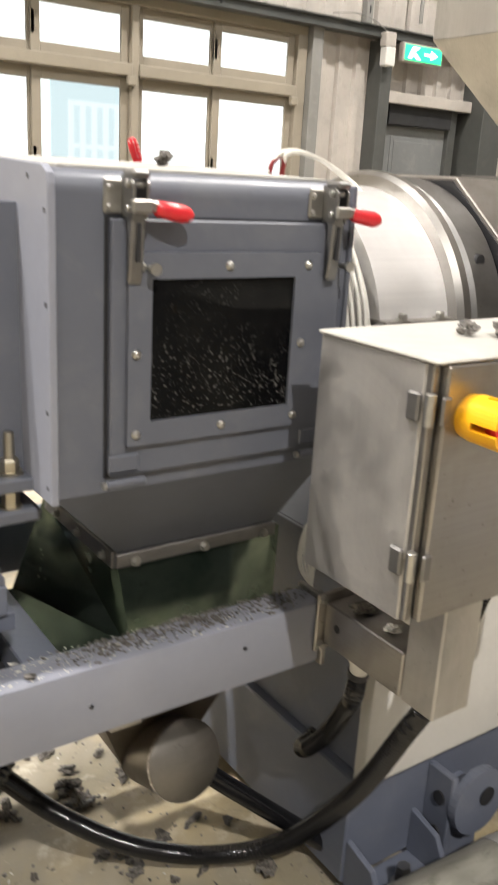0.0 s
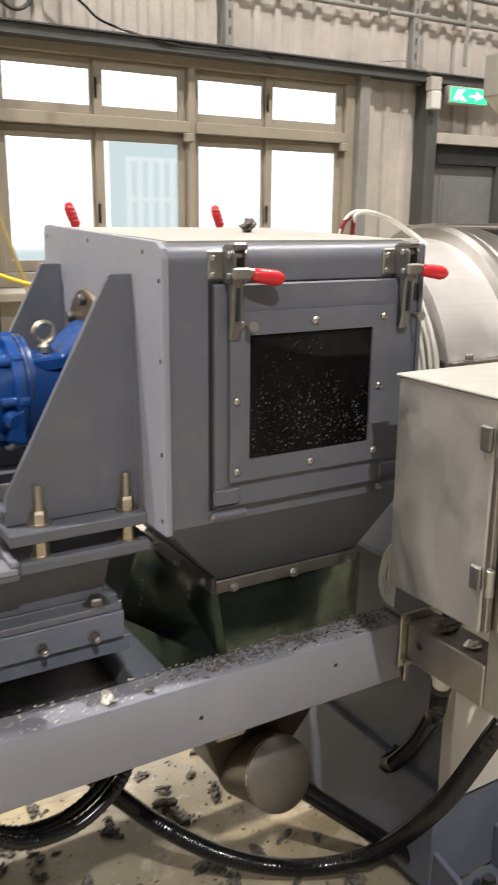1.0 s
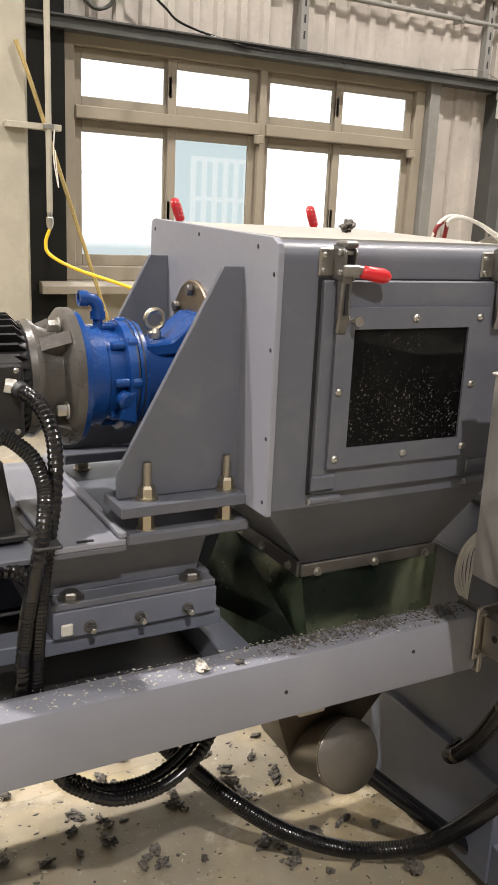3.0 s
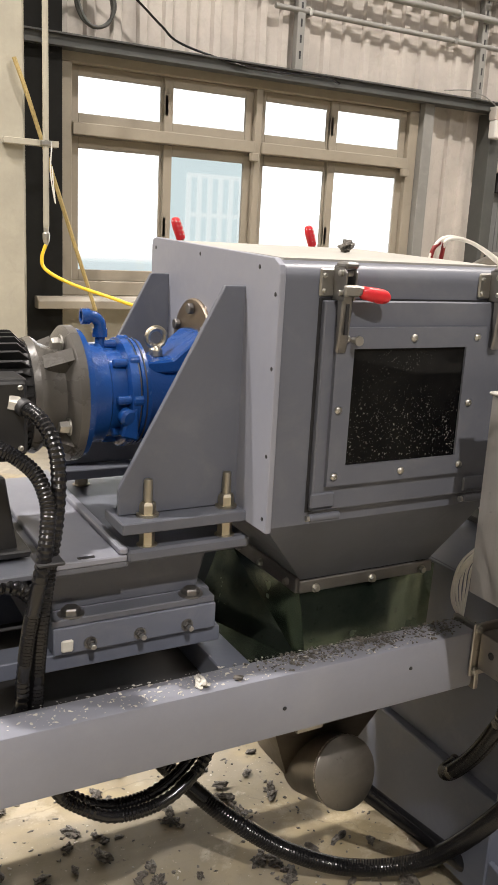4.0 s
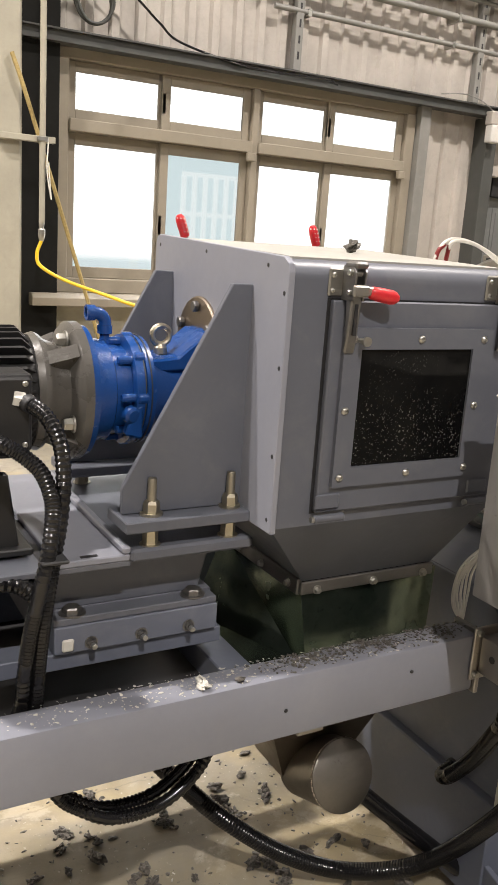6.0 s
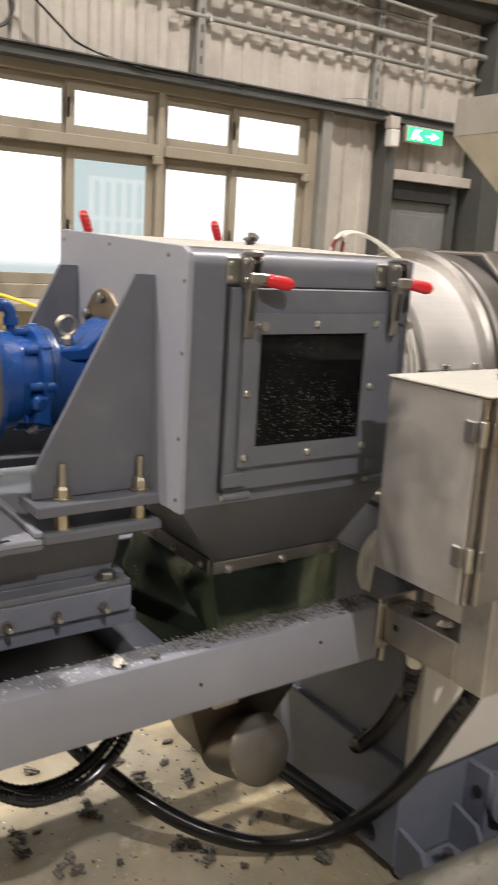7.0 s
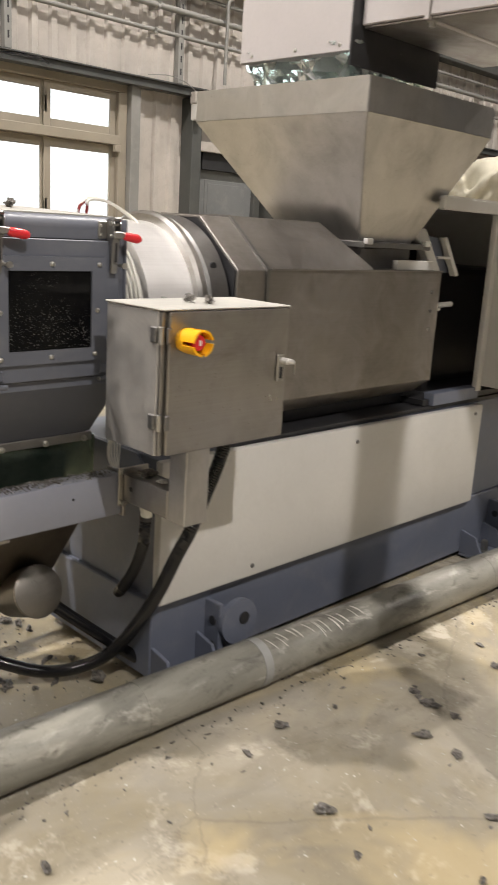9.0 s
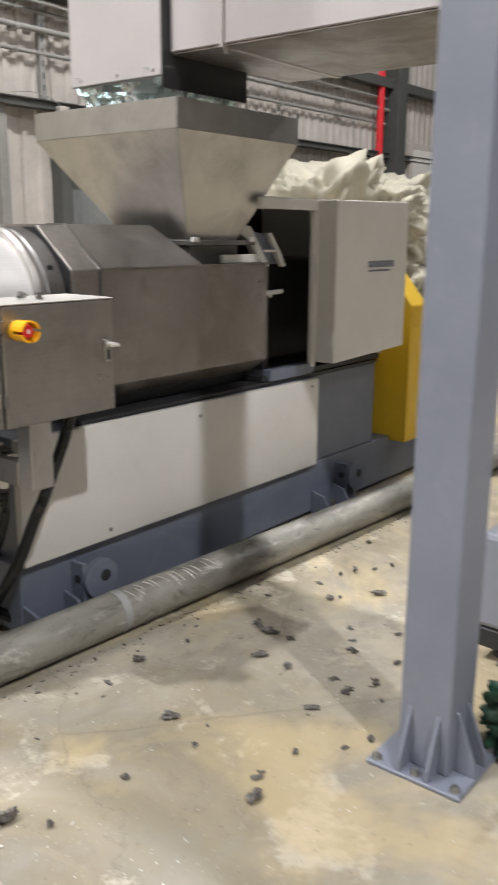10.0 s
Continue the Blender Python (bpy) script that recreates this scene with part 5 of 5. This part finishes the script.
for k in range(26):
    bx = bmesh.new()
    scrap(bx, (rng.triangular(1.38, 2.1, 1.48), rng.uniform(1.3, 1.38), 0.0), rng.choice((0.007, 0.01, 0.014, 0.018)), rng, 0.9)
    tagged(link_mesh("plastic_lump", bx, CHIP), "dark crumpled plastic scrap caught behind the floor pipe", "plastic scrap", "floor scrap")
for k in range(46):
    bx = bmesh.new()
    c = (rng.uniform(-0.1, 1.15), rng.uniform(1.36, 2.5)) if k < 34 else (rng.uniform(0.9, 2.6), rng.uniform(-0.1, 0.85))
    size = rng.uniform(0.012, 0.03) if k < 34 else rng.uniform(0.008, 0.018)
    turn = rng.uniform(0, 3.1)
    for m in range(rng.randint(6, 12)):
        d = rng.gauss(0, size)
        e = rng.gauss(0, size * 0.35)
        scrap(bx, (c[0] + d * math.cos(turn) - e * math.sin(turn), c[1] + d * math.sin(turn) + e * math.cos(turn), 0.0), rng.uniform(0.003, 0.0058), rng, 0.9)
    for m in range(3):
        scrap(bx, (c[0] + rng.gauss(0, size * 0.5), c[1] + rng.gauss(0, size * 0.5), 0.0), size * 0.36 + 0.002, rng, 0.7)
    tagged(link_mesh("scrap_clump", bx, CHIP), "dark clump of matted plastic shavings on the floor", "plastic scrap", "floor clumps")
dk = bmesh.new()
for k in range(900):
    scrap(dk, (rng.uniform(-0.3, 1.7), rng.uniform(1.3, 2.8), 0.0), rng.uniform(0.0015, 0.0045), rng, 0.6)
for k in range(220):
    px = rng.uniform(0.4, 3.6)
    scrap(dk, (px, 1.16 - 0.055 * px - 0.086 - abs(rng.gauss(0, 0.05)), 0.0), rng.uniform(0.0015, 0.005), rng, 0.7)
tagged(link_mesh("floor_chips", dk, CHIP), "small dark plastic chips strewn over the floor", "chips", "", "stuff")
fl = bmesh.new()
for k in range(900):
    scrap(fl, (rng.uniform(-0.3, 3.8), rng.uniform(-1.0, 2.8), 0.0), rng.uniform(0.0015, 0.004), rng, 0.5)
tagged(link_mesh("floor_flakes", fl, CHIP_LIGHT), "tiny pale flakes strewn over the floor", "flakes", "", "stuff")
bmf = bmesh.new()
for k in range(800):
    x = rng.betavariate(1.2, 1.2) * 1.5 - 0.5
    scrap(bmf, (x, rng.uniform(1.271, 1.34), 0.787), 0.0007 + 0.0019 * rng.random() ** 2, rng, 0.45)
tagged(link_mesh("beam_flakes", bmf, CHIP_LIGHT), "pale plastic shavings lying on the beam", "flakes", "", "stuff")
bmd = bmesh.new()
for k in range(750):
    heap = rng.choice((0.66, 0.72, 0.8, 0.86, 0.9, 1.0, 1.03))
    scrap(bmd, (heap + rng.gauss(0, 0.035), min(1.333, max(1.272, rng.gauss(1.312, 0.018))), 0.787), rng.uniform(0.0009, 0.003), rng, 0.8)
tagged(link_mesh("beam_chips", bmd, CHIP), "dark plastic chips piled on the beam", "chips", "", "stuff")


# ---- hoses, cables and pipes ----
def cable(name, pts, r, material, label, category, ridge=0.0, pitch=0.01, group="", steps=12):
    """A cable or hose along the points; a ribbed conduit gets a sleeve and a collar at each end."""
    c = hose(pts, r, 12, ridge, pitch, steps=steps)
    if not ridge:
        return tagged(link_mesh(name, c, material, True), label, category, group)
    ob = thing(name, pts[0], label, category, group)
    part("sleeve", c, material, ob, smooth=True)
    for a, b in ((pts[0], pts[1]), (pts[-1], pts[-2])):
        part("collar", turned([(0, r + 0.0035), (0.012, r + 0.0035), (0.014, r + 0.002)], a, Vector(b) - Vector(a), 14), BLACK, ob, smooth=True)
    return ob


cable("black_conduit", [(1.375, 1.1, 0.93), (1.35, 1.1, 0.84), (1.29, 1.1, 0.72), (1.236, 1.1, 0.62), (1.213, 1.12, 0.554), (1.185, 1.22, 0.341), (1.14, 1.38, 0.118), (1.01, 1.5, 0.049), (0.846, 1.55, 0.117), (0.713, 1.6, 0.214), (0.627, 1.66, 0.291), (0.56, 1.72, 0.36), (0.48, 1.8, 0.5), (0.45, 1.83, 0.7)],
      0.0205, BLACK_RUBBER, "long black corrugated conduit looping from the control box to the floor", "conduit", 0.0015, 0.007)
LOOP = [(0.19, 1.4, 0.66), (0.236, 1.39, 0.57), (0.277, 1.385, 0.53), (0.342, 1.38, 0.494), (0.434, 1.38, 0.494), (0.509, 1.39, 0.53), (0.556, 1.41, 0.58), (0.6, 1.46, 0.66), (0.62, 1.6, 0.69)]
for rr, drop, off in ((0.0112, [(0.182, 1.4, 1.29), (0.2, 1.36, 1.277), (0.213, 1.325, 1.244), (0.215, 1.305, 1.195), (0.208, 1.295, 1.126), (0.198, 1.295, 1.062), (0.191, 1.315, 0.962), (0.192, 1.348, 0.865), (0.193, 1.37, 0.775)], 0.0),
                      (0.0112, [(0.1, 1.39, 1.25), (0.14, 1.36, 1.231), (0.165, 1.34, 1.216), (0.185, 1.315, 1.195), (0.193, 1.29, 1.162), (0.19, 1.275, 1.131), (0.183, 1.27, 1.079), (0.174, 1.285, 1.01), (0.17, 1.32, 0.929), (0.168, 1.35, 0.844), (0.168, 1.37, 0.775)], 0.026)):
    cable("black_conduit", drop + [(x - off * (1 if k == 0 else 0.3), y + off, z + off * 0.3) for k, (x, y, z) in enumerate(LOOP)],
          rr, BLACK_RUBBER, "black corrugated motor conduit hanging under the beam", "conduit", 0.002, 0.0075, "motor conduits")
tie = thing("cable_tie", (0.2, 1.29, 1.07), "black cable tie round the motor conduits", "cable tie")
part("band", box((0.17, 1.255, 1.068), (0.212, 1.31, 1.074), 0.002), BLACK, tie)
cable("black_conduit", [(0.0, 1.41, 0.985), (0.08, 1.4, 0.99), (0.16, 1.385, 0.99), (0.2, 1.375, 0.96)], 0.014, BLACK_RUBBER, "short black corrugated conduit beside the slide block", "conduit", 0.0022, 0.008)
gl = thing("cable_gland", (0.18, 1.39, 1.29), "pale hexagonal cable gland at the terminal box", "cable gland")
part("nut", turned([(0, 0.013), (0.016, 0.013), (0.018, 0.011), (0.03, 0.011)], (0.162, 1.405, 1.296), (1, -0.15, -0.2), 6), WHITE_CABLE, gl)
cable("black_conduit", [(1.138, 1.19, 0.668), (1.142, 1.2, 0.61), (1.176, 1.25, 0.54), (1.196, 1.32, 0.43), (1.205, 1.39, 0.34), (1.225, 1.435, 0.305), (1.28, 1.45, 0.31)],
      0.0175, BLACK_RUBBER, "black corrugated conduit from the post gland into the base", "conduit", 0.0022, 0.008)
cable("black_drain_hose", [(0.9, 1.49, 0.4), (1.0, 1.455, 0.3), (1.15, 1.41, 0.165), (1.29, 1.36, 0.045), (1.34, 1.335, 0.022)], 0.021, BLACK_RUBBER, "black rubber drain hose running down to the floor", "hose", steps=6)

# white heater wires round the barrel neck
for k in range(10):
    x = 1.132 + k * 0.011
    rr = 0.276 + 0.008 * (k % 4)
    pts = [(x + 0.004 * math.sin(a * 2 + k), 1.633 - rr * math.sin(a), 1.233 + rr * math.cos(a)) for a in np.linspace(-0.5, 2.1, 9)]
    cable("heater_wire", pts, 0.0042, WHITE_CABLE, "white sleeved heater wire wrapped round the barrel neck", "wire", group="heater wires", steps=5)
for k in range(2):
    cable("heater_wire", [(1.172 + 0.03 * k, 1.63, 1.5), (1.173 + 0.03 * k, 1.62, 1.56), (1.21, 1.62 - 0.01 * k, 1.592 - 0.004 * k), (1.285, 1.615, 1.583), (1.36, 1.6 - 0.012 * k, 1.54), (1.37, 1.5, 1.48)], 0.0045, WHITE_CABLE, "white sleeved heater wire arching over the housing", "wire", group="heater wires", steps=6)
    cable("red_sleeve", [(1.172 + 0.03 * k, 1.63, 1.5), (1.173 + 0.03 * k, 1.62, 1.56), (1.192 + 0.01 * k, 1.62 - 0.005 * k, 1.58)], 0.0052, DARK_RED, "short dark red sleeve on a heater wire", "sleeve", group="red sleeves", steps=4)
OUTER = [(1.29, 1.43, 0.96), (1.217, 1.43, 0.921), (1.154, 1.43, 0.887), (1.138, 1.43, 0.835), (1.149, 1.43, 0.784), (1.182, 1.43, 0.735)]
INNER = [(1.3, 1.43, 0.96), (1.241, 1.43, 0.912), (1.194, 1.43, 0.87), (1.181, 1.43, 0.816), (1.182, 1.43, 0.754), (1.182, 1.43, 0.732)]
for k in range(6):
    w = k / 5
    cable("heater_wire", [(a[0] * (1 - w) + b[0] * w, 1.395 + 0.004 * math.sin(2 * n + k), a[2] * (1 - w) + b[2] * w) for n, (a, b) in enumerate(zip(OUTER, INNER))], 0.0028, WHITE_CABLE, "grey-white wire loop hanging behind the control box", "wire", group="hanging wires", steps=6)

# wall pipe with yellow air hose
wp = thing("air_drop_pipe", (1.407, 5.85, 1.45), "cream painted air drop pipe on a slotted bracket", "pipe")
part("pipe", rod((1.407, 5.85, 1.56), (1.407, 5.85, 7.4), 0.02, 14), WALL_CREAM, wp, smooth=True)
part("coupling", turned([(0, 0.012), (0.02, 0.02), (0.04, 0.024), (0.075, 0.024), (0.085, 0.016), (0.12, 0.018)], (1.406, 5.85, 1.445), (0, 0, 1), 14), ZINC, wp, "steel hose coupling", True)
part("bracket", box((1.14, 5.872, 2.075), (1.5, 5.925, 2.115), 0.003), WALL_CREAM, wp, "slotted channel bracket")
part("clip", box((1.375, 5.825, 2.08), (1.44, 5.875, 2.11), 0.004), ZINC, wp)
cable("yellow_air_hose", [(1.405, 5.85, 1.45), (1.376, 5.85, 1.36), (1.4, 5.83, 1.28), (1.542, 5.7, 1.197), (1.812, 5.4, 1.103), (2.2, 5.0, 0.95), (2.5, 4.6, 0.5), (2.6, 4.4, 0.03), (3.2, 4.2, 0.014)], 0.012, YELLOW_HOSE, "yellow air hose hanging from the drop pipe", "hose")
st = bmesh.new()
hose([(1.22, 5.9, 2.6), (1.316, 5.9, 2.346), (1.6, 5.99, 1.58), (1.91, 6.1, 0.754), (1.99, 6.13, 0.5)], 0.014, 6, bm=st)
tagged(link_mesh("yellow_strap", st, STRAP, True), "faded yellow webbing strap hanging beside the window", "strap")
cable("cord", [(1.44, 5.83, 2.08), (1.43, 5.82, 1.9), (1.46, 5.82, 1.72), (1.45, 5.82, 1.82), (1.44, 5.82, 1.95)], 0.004, WHITE_CABLE, "thin white cord tied at the drop pipe", "cord")
cable("wall_cable", [(1.6, 6.36, 3.6), (2.188, 6.36, 3.196), (2.4, 6.36, 3.04), (2.578, 6.36, 2.936), (3.096, 6.31, 2.84), (3.5, 6.29, 2.835), (3.827, 6.29, 2.85), (3.95, 6.29, 2.82)], 0.009, BLACK_RUBBER, "dark cable sagging along the wall over the window", "cable")
cable("wall_cable", [(5.05, 6.29, 2.9), (5.3, 6.28, 2.93), (5.5, 6.27, 2.9), (5.65, 6.26, 2.83)], 0.005, PIPE_GREY, "thin pale cable to the emergency light", "cable")
coil = [(1.9 + (0.13 + 0.012 * math.sin(k * 1.3)) * math.cos(k * 0.5), 6.37 - 0.0012 * k, 3.1 + 0.15 * math.sin(k * 0.5)) for k in range(40)]
cable("cable_coil", coil, 0.011, WALL_STEEL, "coil of dark cable hung on the wall", "cable coil", steps=4)
cable("riser_conduit", [(6.05, 6.28, 2.95), (6.05, 6.28, 3.3), (6.05, 6.28, 3.72), (5.98, 6.28, 3.78), (4.5, 6.28, 3.8), (1.5, 6.28, 3.8)], 0.018, PIPE_GREY, "grey bent conduit on the upper wall", "conduit", steps=6)
for vx in (3.62, 5.55):
    sp = thing("slotted_upright", (vx, 6.4, 2.9), "grey slotted channel upright on the cladding", "channel", "slotted channels")
    part("channel", box((vx - 0.035, 6.4, 2.9), (vx + 0.035, 6.47, 4.4), 0.004), PIPE_GREY, sp)
    for kz in np.arange(2.98, 4.3, 0.12):
        part("slot", box((vx - 0.008, 6.398, kz), (vx + 0.008, 6.4015, kz + 0.06)), BLACK, sp)
rp = thing("red_fire_pipe", (12.42, 6.35, 0.0), "red painted fire riser pipe on the far wall", "pipe")
part("pipe", rod((12.42, 6.35, 0.0), (12.42, 6.35, 6.5), 0.06, 16), RED, rp, smooth=True)
bp = thing("roof_pipe", (7.0, 6.2, 4.1), "cream painted service pipe below the roof", "pipe")
part("pipe", rod((5.3, 6.22, 3.98), (10.5, 6.1, 4.3), 0.07, 18), WALL_CREAM, bp, smooth=True)
wpan = thing("far_wall_panel", (14.1, 6.3, 1.6), "pale framed panel on the far wall", "wall panel")
part("frame", box((13.5, 6.33, 1.7), (14.9, 6.45, 3.1), 0.01), WALL_SHEET, wpan)
part("sheet", box((13.6, 6.32, 1.8), (14.8, 6.335, 3.0), 0.004), CREAM, wpan)

# green sack beside the post, black trolley behind
gs = bag("green_sack", (1.8, -0.49, 0.12), (0.2, 0.15, 0.15), 9.4, "dark green plastic sack on the floor by the post")
gs.data.materials[0] = DARK_GREEN
tagged(gs, category="sack", group="green sacks")
tr2 = thing("trolley", (2.5, -0.4, 0.0), "low trolley with a grey sheet body and black base", "trolley")
part("body", box((2.22, -0.62, 0.14), (2.85, -0.11, 0.5), 0.02, seg=2), GREY_LIGHT, tr2)
part("chassis", box((2.23, -0.6, 0.055), (2.82, -0.12, 0.138), 0.01), BLACK, tr2, "black base tray")
for wx, wy in ((2.3, -0.55), (2.3, -0.2), (2.74, -0.55), (2.74, -0.2)):
    part("wheel", turned([(0, 0.027), (0.004, 0.031), (0.022, 0.031), (0.026, 0.027)], (wx, wy, 0.031), (0, 1, 0), 20), BLACK, tr2)

# scrap lying on the machine
rng = random.Random(11)


def lump(name, c, r, material, label, n=6):
    bm = bmesh.new()
    scrap(bm, c, r, rng, 0.9)
    lo = min(v.co.z for v in bm.verts)
    for v in bm.verts:
        v.co.z += c[2] - lo
    return tagged(link_mesh(name, bm, material), label, "plastic scrap", "scrap on the machine")


lump("plastic_lump", (0.925, 1.6, 1.5455), 0.013, CHIP, "crumpled dark plastic lump on the housing lid", 9)
lump("plastic_lump", (1.165, 1.061, 1.324), 0.015, CHIP, "grey plastic lump on the control box lid", 8)
lump("plastic_lump", (1.205, 1.035, 1.324), 0.011, CHIP, "grey plastic lump on the control box lid", 6)
lump("plastic_lump", (1.14, 1.11, 0.79), 0.016, CHIP_LIGHT, "pale plastic shavings on the post arm", 8)
lump("plastic_lump", (1.135, 1.18, 0.79), 0.014, CHIP, "grey plastic shavings on the post arm", 8)
lump("plastic_lump", (0.47, 1.29, 0.787), 0.008, CHIP_LIGHT, "pale plastic crumbs on the beam", 6)
lump("plastic_lump", (0.54, 1.285, 0.787), 0.006, CHIP, "grey plastic crumbs on the beam", 5)
lump("plastic_lump", (1.62, 1.05, 0.0), 0.018, CHIP, "grey plastic lump beside the floor pipe", 7)

# scuffs round the floor pipe
sc = bmesh.new()
for k in range(14):
    px = 1.6 + 0.032 * k + rng.uniform(-0.02, 0.02)
    py = 1.16 - 0.055 * px
    a0 = rng.uniform(0.3, 0.6)
    lean = rng.uniform(0.02, 0.04)
    hose([(px + lean * (a - 0.9), py - 0.0835 * math.sin(a - 0.35), 0.083 + 0.0835 * math.cos(a - 0.35)) for a in np.linspace(a0, a0 + rng.uniform(0.5, 0.9), 6)], rng.uniform(0.0016, 0.0034), 5, bm=sc, steps=3)
tagged(link_mesh("pipe_scuffs", sc, CHIP_LIGHT), "pale curved scuffs on the floor pipe", "scuffs", "", "stuff")

# tilted white brackets inside the drive bay
gbk = thing("sensor_bracket", (2.9, 1.4, 0.84), "white tilted sheet bracket with a small dark panel", "bracket")
part("arm", prism([(2.66, 1.55), (2.72, 1.575), (2.77, 1.57), (2.925, 1.375), (2.87, 1.372), (2.76, 1.49)], "y", 1.39, 1.43, 0.004), CREAM, gbk)
part("panel", prism([(2.79, 1.55), (2.93, 1.535), (3.04, 1.385), (2.93, 1.38)], "y", 1.43, 1.44, 0.003), GREY_BLUE, gbk)
part("arm", prism([(2.915, 1.54), (2.94, 1.54), (3.065, 1.375), (3.035, 1.37)], "y", 1.39, 1.42, 0.003), CREAM, gbk)
part("bar", box((2.87, 1.385, 1.445), (2.97, 1.395, 1.457), 0.002), CREAM, gbk)
part("foot", box((2.93, 1.43, 0.84), (2.97, 1.47, 1.39), 0.002), DARK_STEEL, gbk)
